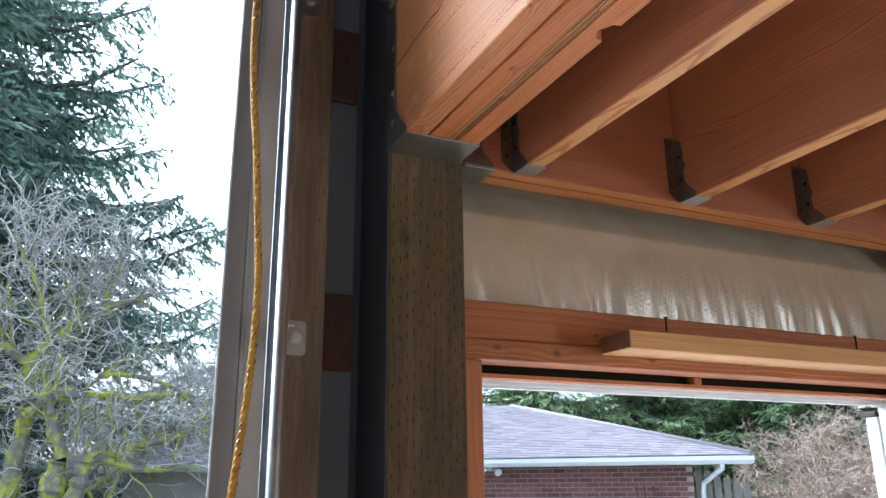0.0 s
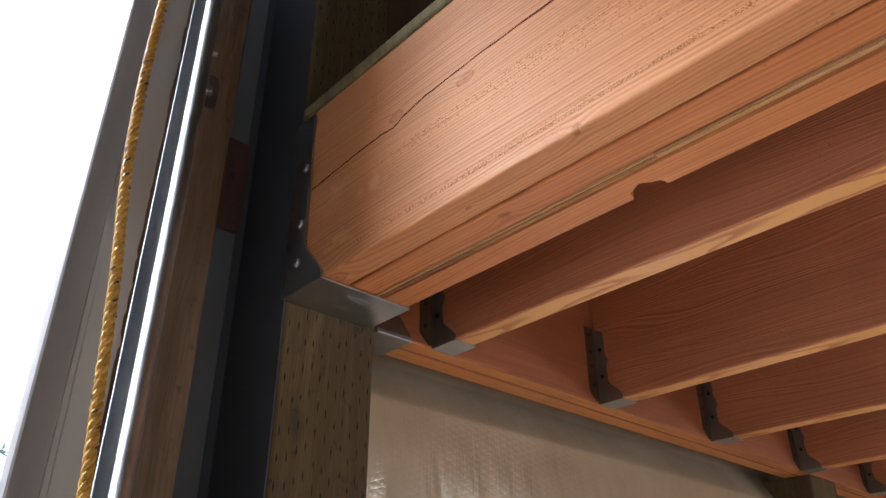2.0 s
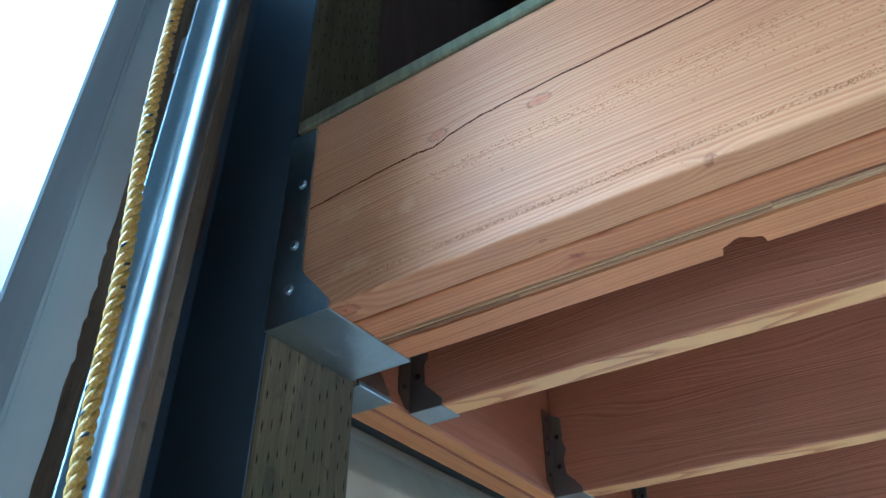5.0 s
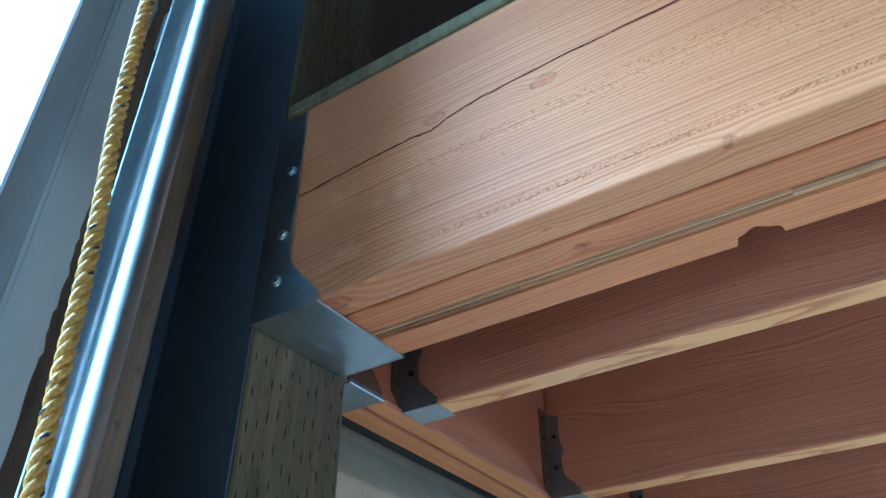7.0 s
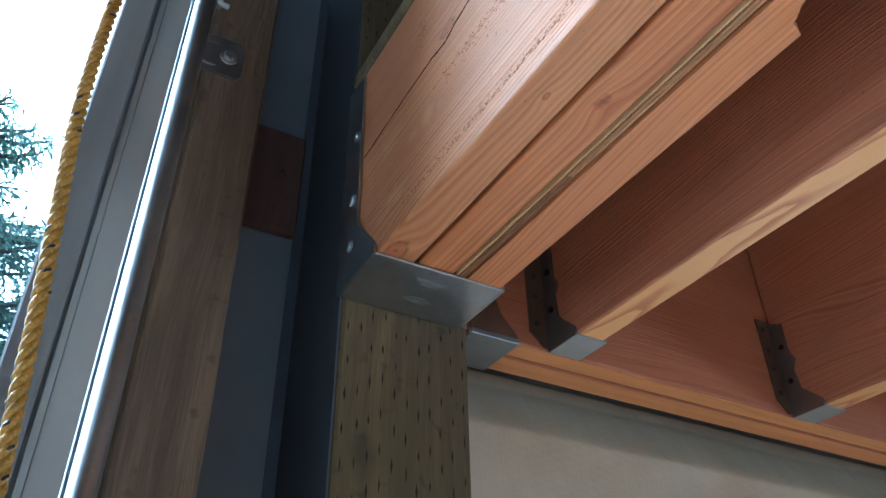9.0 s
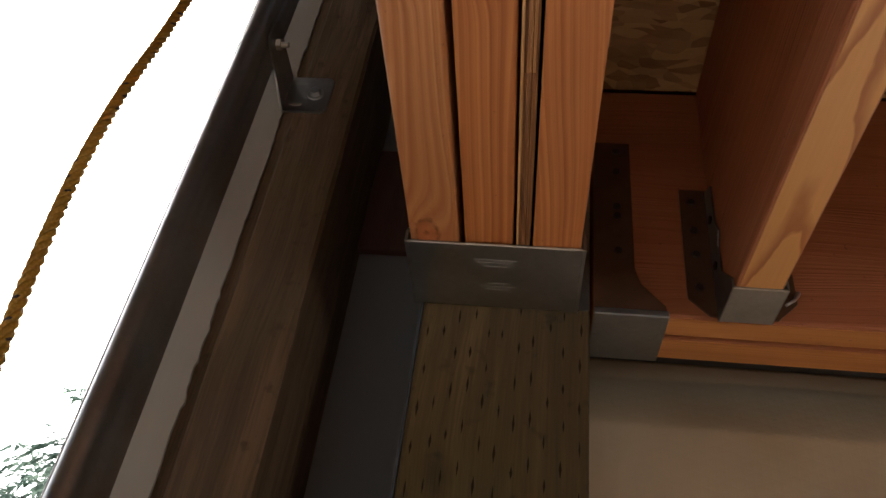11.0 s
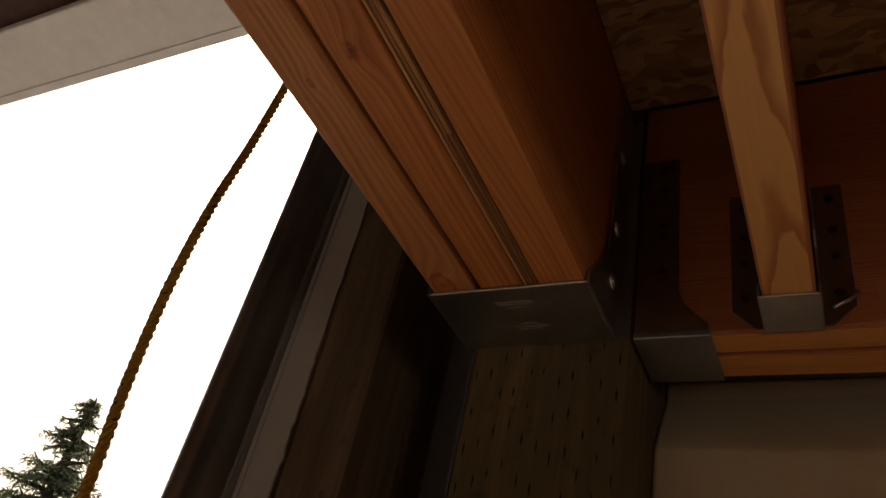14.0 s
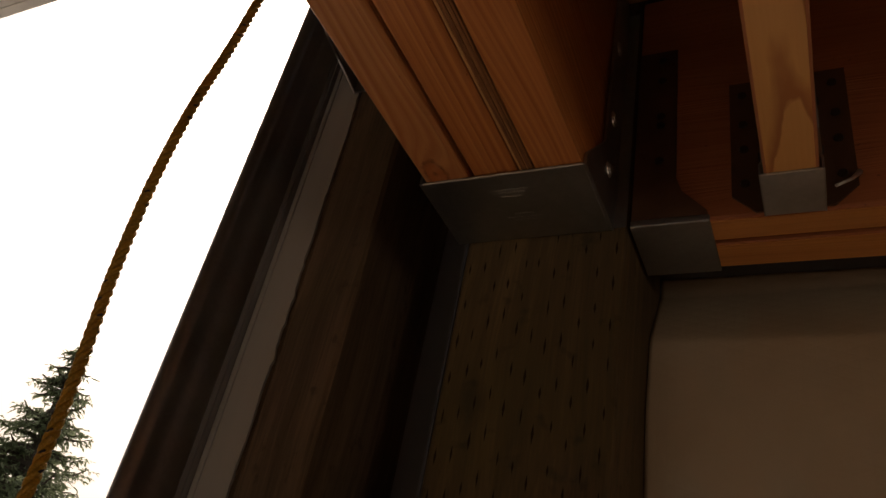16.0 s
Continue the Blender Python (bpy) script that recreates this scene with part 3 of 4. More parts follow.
post(1.8900, 2.0300, 2.298, "dark pressure-treated post under the far end of the rim", 5, 1.6)

# ---- triple-ply beam ----
beam = thing("beam", (0.4967, 1.150, BEAM_Z), "built-up fir beam of three planks with a plywood strip", "beam")
TOP = 2.577
part("plank", block(0.4300, 0.4682, -3.9, 1.1495, BEAM_Z, TOP, 0.0035, 3), fir_face, beam)
part("plank", block(0.4725, 0.5095, -3.9, 1.1495, BEAM_Z + 0.001, TOP, 0.003, 3), fir_mid, beam)
# the inner plank, with a knot knocked out of its lower arris
bite = [(0.5602 - 0.0175 * math.sin(a) ** 0.7 * (1 + 0.12 * math.sin(5 * a)), 0.7055 - 0.0185 * math.cos(a) * (1 + 0.08 * math.cos(3 * a))) for a in (k * math.pi / 14 for k in range(1, 14))]
low = [(0.5245, -3.9), (0.5605, -3.9), (0.5605, 0.686)] + bite + [(0.5605, 0.725), (0.5605, 1.1495), (0.5245, 1.1495)]
part("plank", joined(block(0.5245, 0.5605, -3.9, 1.1495, BEAM_Z + 0.022, TOP), extrude_profile(low, "z", BEAM_Z, BEAM_Z + 0.022)), fir_right, beam)
def veneer_mat():
    """Rough edge of plywood: each veneer its own tone, torn fibre and dark glue specks."""
    m = Mat("veneer_edge")
    isl = m.n("ShaderNodeNewGeometry").outputs["Random Per Island"]
    fibre = m.noise(9.0, 5.0, None, (70.0, 2.2, 70.0), 0.7)
    f = m.math("ADD", m.math("MULTIPLY", isl, 0.45), m.math("MULTIPLY", fibre, 0.62))
    col = m.ramp(f, (0.3, (0.12, 0.045, 0.018)), (0.5, (0.42, 0.19, 0.07)), (0.72, (0.7, 0.4, 0.17)))
    m.bump(fibre, 0.9, 0.002)
    return m.done(col, 0.75)


veneers = []
for k, (drop, wide) in enumerate(((0.0004, 0.0017), (0.0012, 0.0015), (0.0, 0.0021), (0.0013, 0.0014), (0.0006, 0.0019), (0.0016, 0.0016))):
    x = 0.5118 + k * 0.00175
    for n in range(10):
        y1 = 1.1495 - n * 0.24
        veneers.append(block(x, x + wide, y1 - 0.24 if n < 9 else -3.9, y1, BEAM_Z + drop + 0.0005 * ((n * 7 + k * 3) % 3), TOP))
part("plywood_strip", joined(*veneers), veneer_mat(), beam, "rough plywood filler strip")

# shrinkage crack along the outer face
CRACK = [(1.118, 2.443), (1.07, 2.4465), (1.02, 2.4495), (0.975, 2.4515), (0.95, 2.4485), (0.93, 2.456), (0.90, 2.4615), (0.86, 2.464), (0.80, 2.466), (0.70, 2.466), (0.55, 2.470), (0.38, 2.466), (0.2, 2.472)]
rc = random.Random(8)
up, lo = [], []
for (ya, za), (yb, zb) in zip(CRACK, CRACK[1:]):
    for k in range(6):
        f = k / 6
        w = rc.uniform(0.0007, 0.0012)
        jit = rc.uniform(-0.0006, 0.0006)
        up.append((ya + (yb - ya) * f, za + (zb - za) * f + jit + w))
        lo.append((ya + (yb - ya) * f, za + (zb - za) * f + jit - w))
part("crack", extrude_profile(up + lo[::-1], "x", 0.4297, 0.4312), crack_dark, beam, "thin dark shrinkage crack")

# worm-like planer tear-out: rows of small pits near the lower edge and further up
def pits(rows, seed):
    r = random.Random(seed)
    verts, faces = [], []
    for y0, y1, z, spread, count in rows:
        for _ in range(count):
            y = r.uniform(y0, y1)
            zz = z + r.gauss(0, spread)
            h, w = r.uniform(0.0003, 0.0008), r.uniform(0.0005, 0.0014)
            k = len(verts)
            verts += [(0.4297, y - w, zz), (0.4297, y, zz + h), (0.4297, y + w, zz), (0.4297, y, zz - h), (0.4306, y, zz)]
            faces += [(k, k + 1, k + 4), (k + 1, k + 2, k + 4), (k + 2, k + 3, k + 4), (k + 3, k, k + 4), (k, k + 3, k + 2, k + 1)]
    me = bpy.data.meshes.new("pits")
    me.from_pydata(verts, [], faces)
    return me


pit_mat = plain("pit_wood", (0.34, 0.125, 0.045), 0.9)
pit_me = pits([(0.2, 1.03, 2.322, 0.0014, 1000), (0.55, 0.95, 2.405, 0.006, 260), (0.3, 0.62, 2.36, 0.009, 200), (0.2, 1.0, 2.328, 0.0012, 200), (0.6, 0.86, 2.415, 0.0025, 160), (0.4, 0.8, 2.385, 0.003, 120), (0.86, 0.97, 2.413, 0.002, 60), (0.985, 1.0, 2.51, 0.008, 26), (0.62, 0.8, 2.40, 0.004, 60)], 2)
pit_me.materials.append(pit_mat)
pit = new("tear_out", pit_me)
pit.parent = beam
pit.matrix_parent_inverse = Matrix.Translation(beam.location).inverted()
tagged(pit, "rows of small torn grain pits", kind="stuff")

# ---- beam hanger ----
hanger = thing("beam_hanger", (0.4967, 1.11, 2.298), "galvanised steel beam hanger with screws and stamped lettering", "beam hanger")
XL, XR, YF, YB = 0.4282, 0.5625, 1.0735, 1.1590
part("seat", block(XL, XR, YF, YB, 2.2972, 2.2996, 0.0008), zinc, hanger)
for x0, x1 in ((XL - 0.0022, XL), (XR, XR + 0.0022)):
    r = 0.006
    side = [(YB, 2.2972), (YF, 2.2972), (YF, 2.305)] + [(YF + 0.001, 2.309), (YF + 0.004, 2.3125), (1.111, 2.3505), (1.1155, 2.357), (1.117, 2.366), (1.120, 2.567), (YB, 2.567)]
    cheek = part("cheek", extrude_profile(side, "x", x0, x1), zinc, hanger)
    out = -1 if x0 < 0.5 else 1
    xs = x0 if out < 0 else x1
    for y, z in ((1.131, 2.482), (1.131, 2.395), (1.130, 2.338)):
        bm = bmesh.new()
        t = Matrix.Rotation(radians(90), 4, "Y")
        bmesh.ops.create_cone(bm, cap_ends=True, segments=14, radius1=0.0068, radius2=0.0062, depth=0.0014, matrix=Matrix.Translation((xs + out * 0.0007, y, z)) @ t)
        bmesh.ops.create_cone(bm, cap_ends=True, segments=14, radius1=0.0052, radius2=0.0040, depth=0.0016, matrix=Matrix.Translation((xs + out * 0.0018, y, z)) @ (t if out > 0 else Matrix.Rotation(radians(-90), 4, "Y")))
        part("screw", bm, screw_steel, cheek)
# face flanges on the post, folded behind the beam end
part("flange", block(0.4345, 0.5745, 1.1592, 1.1599, 2.30, 2.56), zinc_dull, hanger)
# stamped marks under the seat, too small to read
rs = random.Random(11)
marks = []
for yrow, x0, x1, h in ((1.0915, 0.480, 0.512, 0.0018), (1.0950, 0.482, 0.508, 0.0015), (1.1000, 0.488, 0.505, 0.0014), (1.1230, 0.490, 0.506, 0.0022), (1.1275, 0.484, 0.512, 0.0018), (1.1315, 0.488, 0.507, 0.0014)):
    x = x0
    while x < x1:
        w = rs.uniform(0.0010, 0.0018)
        marks.append(block(x, x + w, yrow + rs.uniform(0, 0.25) * h, yrow + h * rs.uniform(0.5, 0.75), 2.2970, 2.2973))
        x += w + rs.uniform(0.0009, 0.0016)
tagged(part("stamp", joined(*marks), stencil, hanger, "pale stamped lettering too small to read"), kind="stuff")

# ---- loft deck over the joists ----
solid("loft_deck", block(0.5615, 3.4, -4.6, 1.158, DECK_Z + 0.0115, DECK_Z + 0.030), osb, (1.9, -1.7, DECK_Z), "flaky oriented strand board loft deck", "deck", kind="structure")
solid("deck_board", block(0.4265, 0.561, -4.6, 1.155, DECK_Z + 0.0115, DECK_Z + 0.030, 0.002), treated("green_board", (0.2, 0.155, 0.075), (0.08, 0.058, 0.026)), (0.49, -1.7, DECK_Z + 0.04), "greenish treated edge board on the deck", "board")

# ---- rim of two planks, its hanger, joists and joist hangers ----
rim = thing("rim_beam", (1.4, 1.2, BEAM_Z), "double fir rim beam carrying the joists", "beam")
for y0, y1 in ((1.1605, 1.1900), (1.1938, 1.2290)):
    part("plank", block(0.5775, 3.4, y0, y1, BEAM_Z, TOP, 0.003, 2), fir_joist_x, rim)
    # underside strip: the light from below is put into its paler colour
    part("planed_edge", block(0.5780, 3.4, y0 + 0.0025, y1 - 0.0025, BEAM_Z - 0.0006, BEAM_Z + 0.001), fir_rim_lit, rim, "paler lower edge")


def nail_heads(places, r, normal, depth=0.002):
    bm = bmesh.new()
    turn = Matrix.Rotation(radians(90), 4, "X" if normal == "y" else "Y")
    for p in places:
        bmesh.ops.create_cone(bm, cap_ends=True, segments=10, radius1=r, radius2=r * 0.8, depth=depth, matrix=Matrix.Translation(p) @ turn)
    return bm


rh = thing("rim_hanger", (0.61, 1.2, 2.298), "dull galvanised hanger under the rim beam end", "hanger")
part("seat", joined(block(0.5780, 0.6395, 1.1585, 1.2295, 2.2965, 2.2990, 0.0006), block(0.578, 0.6395, 1.1565, 1.1602, 2.2965, 2.3035, 0.0012, 2)), zinc_dull, rh)
part("face_plate", extrude_profile([(0.5785, 2.3), (0.6395, 2.3), (0.637, 2.309), (0.618, 2.330), (0.613, 2.345), (0.612, 2.498), (0.5785, 2.498)], "y", 1.1583, 1.1603), zinc_reflect_brown, rh)
for z in (2.365, 2.405, 2.416, 2.46, 2.486):
    part("nail", nail_heads([(0.599, 1.158, z)], 0.0042, "y"), nail_steel, rh)


def joist(xc, far=-3.9):
    j = thing("joist", (xc, 1.16, BEAM_Z), "reddish fir floor joist hung from the rim", "joist", "loft joists")
    part("plank", block(xc - 0.018, xc + 0.018, far, 1.159, BEAM_Z, DECK_Z + 0.011, 0.0025, 2), fir_joist, j)
    part("worn_edge", block(xc - 0.0158, xc + 0.0158, far, 1.157, BEAM_Z - 0.0006, BEAM_Z + 0.001), fir_pale, j, "paler lower edge")
    h = thing("joist_hanger", (xc, 1.13, BEAM_Z - 0.002), "dark galvanised joist hanger with nails", "hanger", "joist hangers")
    part("seat", block(xc - 0.0205, xc + 0.0205, 1.110, 1.1585, BEAM_Z - 0.0028, BEAM_Z - 0.0007, 0.0005), zinc, h)
    for s in (-1, 1):
        xa, xb = sorted((xc + s * 0.0195, xc + s * 0.0212))
        side = [(1.159, 2.2975), (1.110, 2.2975), (1.110, 2.307), (1.136, 2.332), (1.138, 2.36), (1.131, 2.372), (1.138, 2.385), (1.138, 2.428), (1.159, 2.438)]
        part("strap", extrude_profile(side, "x", xa, xb), zinc_dull, h)
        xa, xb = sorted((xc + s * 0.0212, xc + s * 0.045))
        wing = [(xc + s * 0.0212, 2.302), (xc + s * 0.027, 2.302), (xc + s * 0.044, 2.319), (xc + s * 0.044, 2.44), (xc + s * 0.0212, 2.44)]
        part("wing", extrude_profile(wing, "y", 1.1580, 1.1600), zinc_reflect_brown, h)
        for z in (2.33, 2.365, 2.392, 2.425):
            part("nail", nail_heads([(xc + s * 0.034, 1.1572, z)], 0.004, "y"), nail_steel, h)
        if s > 0:
            part("bent_nail", tube([(xc + 0.045, 1.156, 2.328), (xc + 0.039, 1.149, 2.317), (xc + 0.028, 1.140, 2.305)], [0.0022, 0.0014, 0.0012], 8), screw_steel, h, "bright nail bent over")
        for z in (2.345, 2.395):
            part("nail", nail_heads([(xc + s * 0.0218, 1.146, z)], 0.004, "x"), nail_steel, h)


for xc in (0.7000, 1.0955, 1.466, 1.862, 2.26, 2.66):
    joist(xc)

# ---- insulation facing between rim and header: a bulging glossy sheet ----
def sheet(x0, x1, z0, z1, y, nx, nz):
    verts, faces = [], []
    for i in range(nx + 1):
        for k in range(nz + 1):
            u, v = i / nx, k / nz
            x, z = x0 + (x1 - x0) * u, z0 + (z1 - z0) * v
            bulge = 0.022 * math.sin(math.pi / 2 * min(1.0, max(0.0, (z - 2.062) / 0.14)))
            over = max(0.0, z - 2.245)
            bulge -= 0.55 * over * over / (over + 0.008)
            low = max(0.0, 1.0 - (z - 2.062) / 0.16)
            rumple = max(0.2, 0.75 + noise.noise((x * 3.1, 0.0, 7.0)))
            fold = rumple * low * (0.0075 * noise.noise((x * 21 + z * 8, z * 2.2, 0.3)) + 0.0022 * noise.noise((x * 60 + z * 14, z * 5, 1.3))) + 0.005 * noise.noise((x * 5, z * 4, 4.0))
            verts.append((x, min(1.2985, y + 0.022 * v - bulge - fold), z))
    for i in range(nx):
        for k in range(nz):
            a = i * (nz + 1) + k
            faces.append((a, a + nz + 1, a + nz + 2, a + 1))
    me = bpy.data.meshes.new("insulation_facing")
    me.from_pydata(verts, [], faces)
    me.materials.append(facing)
    me.polygons.foreach_set("use_smooth", [True] * len(me.polygons))
    return me


ins = new("insulation_facing", sheet(0.576, 3.39, 2.062, 2.335, 1.264, 800, 96))
tagged(ins, "glossy tan plastic insulation facing stretched over the wall", "insulation", kind="structure")
ins_solid = ins.modifiers.new("thickness", "SOLIDIFY")
ins_solid.thickness = 0.002

# ---- window header and frame ----
header = thing("window_header", (0.6, 1.27, 1.96), "reddish fir header planks over the window", "header")
part("upper_plank", block(0.576, 3.4, 1.240, 1.299, 2.0005, 2.071, 0.002), fir_plate, header)
part("lower_plank", block(0.576, 3.4, 1.234, 1.299, 1.9620, 1.9995, 0.003, 2), fir_plate, header)
solid("window_stud", block(0.6000, 0.6470, 1.240, 1.299, 0.9, 1.9615, 0.002), fir_stud, (0.62, 1.27, 0.9), "fir stud beside the window opening", "stud")
solid("window_stud", block(1.86, 1.89, 1.240, 1.299, 0.9, 1.9615, 0.002), fir_stud, (1.875, 1.27, 0.9), "fir stud beside the window opening", "stud")
shim = solid("shim", block(1.20, 1.22, 1.302, 1.325, 1.948, 1.9618), fir_stud, (1.21, 1.31, 1.948), "small wooden shim over the window frame", "shim")
win = thing("window_1", (1.25, 1.35, 1.0), "white vinyl window frame set in the opening", "window", kind="structure")
head = [(1.332, 1.9495), (1.332, 1.939), (1.342, 1.939), (1.342, 1.932), (1.352, 1.932), (1.352, 1.927), (1.37, 1.927), (1.37, 1.9495)]
part("frame_head", extrude_profile(head, "x", 0.652, 1.884), white_vinyl, win)
part("frame_jamb", block(0.652, 0.660, 1.335, 1.37, 1.0, 1.926, 0.002), white_vinyl, win)
part("frame_jamb", block(1.872, 1.884, 1.335, 1.37, 1.0, 1.926, 0.002), white_vinyl, win)
part("frame_sill", block(0.660, 1.872, 1.335, 1.37, 1.0, 1.03, 0.002), white_vinyl, win)
part("wood_liner", block(0.648, 1.884, 1.305, 1.3318, 1.940, 1.9475), fir_stud, win, "thin wooden liner")

sash = part("open_sash", joined(block(1.905, 1.950, 1.40, 1.435, 1.0, 1.905, 0.003), block(1.884, 1.905, 1.365, 1.40, 1.3, 1.5)), white_vinyl, win, "edge of a sash swung open")
part("top_seal", block(1.900, 1.955, 1.40, 1.45, 1.9055, 1.918, 0.002), nail_steel, sash, "dark rubber seal")
# black strip put in for the shaded gap between header and frame
part("flashing", block(0.648, 1.884, 1.3335, 1.339, 1.9505, 2.045), incised, win, "black strip standing in for shade in the gap over the frame")

stick = thing("lumber_stick", (1.3, 1.19, 1.985), "pale fir two-by-four nailed flat to the header", "lumber")
part("stick", block(0.907, 2.6, 1.143, 1.2335, 1.984, 2.020, 0.002), fir_stick, stick)
part("end", block(0.9062, 0.9072, 1.145, 1.2315, 1.986, 2.018), end_grain, stick, "dark end grain")
for x in (1.045, 1.60):
    bm = tube([(x, 1.2, 2.018), (x + 0.001, 1.2, 2.062)], 0.0021, 8)
    bmesh.ops.create_cone(bm, cap_ends=True, segments=10, radius1=0.0045, radius2=0.0045, depth=0.002, matrix=Matrix.Translation((x + 0.001, 1.2, 2.063)))
    solid("nail", bm, nail_steel, (x, 1.2, 2.02), "dark nail standing in the stick", "nail", "nails in the stick")

# ---- roof framing glimpsed over the beam ----
for y in (0.95, 0.55, 0.1, -0.4, -0.9):
    solid("rafter", block(-2.9, 3.4, y - 0.019, y + 0.019, 3.26, 3.4995, 0.003), dark_lumber, (0, y, 3.26), "dark brown roof rafter", "rafter", "roof rafters")

# ---- outside ----
solid("driveway", block(-9, 9, -14, 9, -0.2, -0.06), plain("drive_concrete", (0.54, 0.53, 0.51), 0.85, vary=0.25, scale=4.0), (0, -2, -0.1), "pale concrete driveway round the building", "driveway", kind="structure")
grass = Mat("grass")
gcol = grass.ramp(grass.noise(2.0, 6.0), (0.3, (0.03, 0.05, 0.015)), (0.7, (0.08, 0.1, 0.03)))
grass.done(gcol, 0.9)
solid("ground", block(-400, 400, -400, 600, -0.6, -0.16), grass.mat, (0, 0, -0.2), "damp winter lawn reaching far off", "ground", kind="structure")


def leafy(name, dark, light, through_light=0.45):
    m = Mat(name)
    isl = m.n("ShaderNodeNewGeometry").outputs["Random Per Island"]
    col = m.mix(isl, dark, light)
    thin = m.n("ShaderNodeBsdfTranslucent", {"Color": col})
    both = m.n("ShaderNodeMixShader", {0: through_light, 1: m.bsdf.outputs[0], 2: thin.outputs[0]})
    m.nt.links.new(both.outputs[0], m.nt.nodes["Material Output"].inputs["Surface"])
    return m.done(col, 0.7)


needle = leafy("needle", (0.08, 0.13, 0.105), (0.29, 0.38, 0.3), 0.58)
needle_bright = leafy("needle_bright", (0.13, 0.2, 0.09), (0.4, 0.52, 0.27), 0.65)
needle_pale = leafy("needle_pale", (0.18, 0.23, 0.14), (0.42, 0.5, 0.34), 0.7)
bark = treated("bark", (0.16, 0.13, 0.11), (0.06, 0.045, 0.04))
grey_twig = leafy("grey_twig", (0.32, 0.31, 0.28), (0.78, 0.76, 0.72), 0.3)
brown_twig = leafy("brown_twig", (0.28, 0.2, 0.15), (0.6, 0.49, 0.4), 0.25)
mossy = Mat("mossy_bark")
mcol = mossy.mix(mossy.step(mossy.noise(4.5, 5.0), 0.43, 0.56), (0.19, 0.175, 0.155), (0.37, 0.38, 0.06))
mossy.bump(mossy.noise(30.0, 4.0), 0.8, 0.02)
mossy.done(mcol, 0.95)


def mesh_from(name, verts, faces, mat):
    me = bpy.data.meshes.new(name)
    me.from_pydata(verts, [], faces)
    me.materials.append(mat)
    return me


def child_mesh(name, verts, faces, mat, parent, label=""):
    ob = new(name, mesh_from(name, verts, faces, mat))
    ob.parent = parent
    if label:
        ob["label"] = label
    return ob


def limb(verts, faces, pts, radii, sides=5):
    """Adds a tapered limb to plain lists."""
    u = None
    k0 = len(verts)
    for i, p in enumerate(pts):
        d = (pts[min(i + 1, len(pts) - 1)] - pts[max(i - 1, 0)]).normalized()
        u = d.orthogonal().normalized() if u is None else (u - d * u.dot(d)).normalized()
        v = d.cross(u)
        for k in range(sides):
            a = 2 * math.pi * k / sides
            verts.append(tuple(p + (u * math.cos(a) + v * math.sin(a)) * radii[i]))
    for i in range(len(pts) - 1):
        for k in range(sides):
            a, b = k0 + i * sides + k, k0 + i * sides + (k + 1) % sides
            faces.append((a, b, b + sides, a + sides))


def conifer(place, height, spread, seed, mat, label, first=0.12, tiers=46, dens=1.0, blade=1.0, round_top=1.0):
    """Trunk, drooping tiered limbs, and sprays of many small blades."""
    r = random.Random(seed)
    t = thing("conifer", place, label, "tree")
    tv, tf, lv, lf, nv, nf = [], [], [], [], [], []
    limb(tv, tf, [Vector((0.1 * math.sin(k), 0.1 * math.cos(k), height * k / 8)) for k in range(9)], [spread * 0.075 * (1 - k / 8.6) for k in range(9)], 8)
    for i in range(tiers):
        h = first + (1 - first) * (i / tiers) ** 0.9
        reach0 = spread * (1 - h) ** round_top + 0.12
        for _ in range(r.randint(4, 7)):
            az = r.uniform(0, 2 * math.pi)
            reach = reach0 * r.uniform(0.55, 1.03)
            droop = r.uniform(0.0, 0.45)
            z0 = height * h + r.uniform(-0.2, 0.2)
            pts = []
            for k in range(6):
                f = k / 5
                pts.append(Vector((math.cos(az) * reach * f, math.sin(az) * reach * f, z0 + reach * (droop * f - 0.55 * f * f + 0.4 * f ** 4))))
            limb(lv, lf, pts, [0.018 * spread * (1 - 0.85 * k / 5) for k in range(6)], 4)
            steps = max(4, int(reach * 9 * dens))
            for q in range(steps):
                f = 0.12 + 0.9 * q / steps
                k = min(int(f * 5), 4)
                c = pts[k].lerp(pts[k + 1], min(1.0, f * 5 - k))
                side = Vector((-math.sin(az), math.cos(az), 0))
                out = Vector((math.cos(az), math.sin(az), 0))
                for s in (-1, 1):
                    ln = reach * 0.3 * (1.1 - f * 0.65) * r.uniform(0.5, 1.2) + 0.1
                    d = (side * s + out * r.uniform(0.3, 0.9) + Vector((0, 0, r.uniform(-0.8, 0.3)))).normalized()
                    n_b = max(4, int(ln * 20 * dens))
                    for b in range(n_b):
                        p = c + d * ln * (b + r.random()) / n_b
                        w = (d + Vector((r.uniform(-0.8, 0.8), r.uniform(-0.8, 0.8), r.uniform(-0.9, 0.3)))).normalized() * r.uniform(0.07, 0.2) * blade
                        x = w.cross(Vector((r.uniform(-1, 1), r.uniform(-1, 1), 1))).normalized() * r.uniform(0.04, 0.075) * blade
                        j = len(nv)
                        nv += [tuple(p - x * 0.5), tuple(p + x * 0.5), tuple(p + w + x * 0.2), tuple(p + w * 1.2), tuple(p + w - x * 0.3)]
                        nf += [(j, j + 1, j + 2, j + 3, j + 4)]
    child_mesh("trunk", tv, tf, bark, t)
    tagged(child_mesh("bough", lv, lf, bark, t), kind="stuff")
    child_mesh("crown", nv, nf, mat, t)
    return t


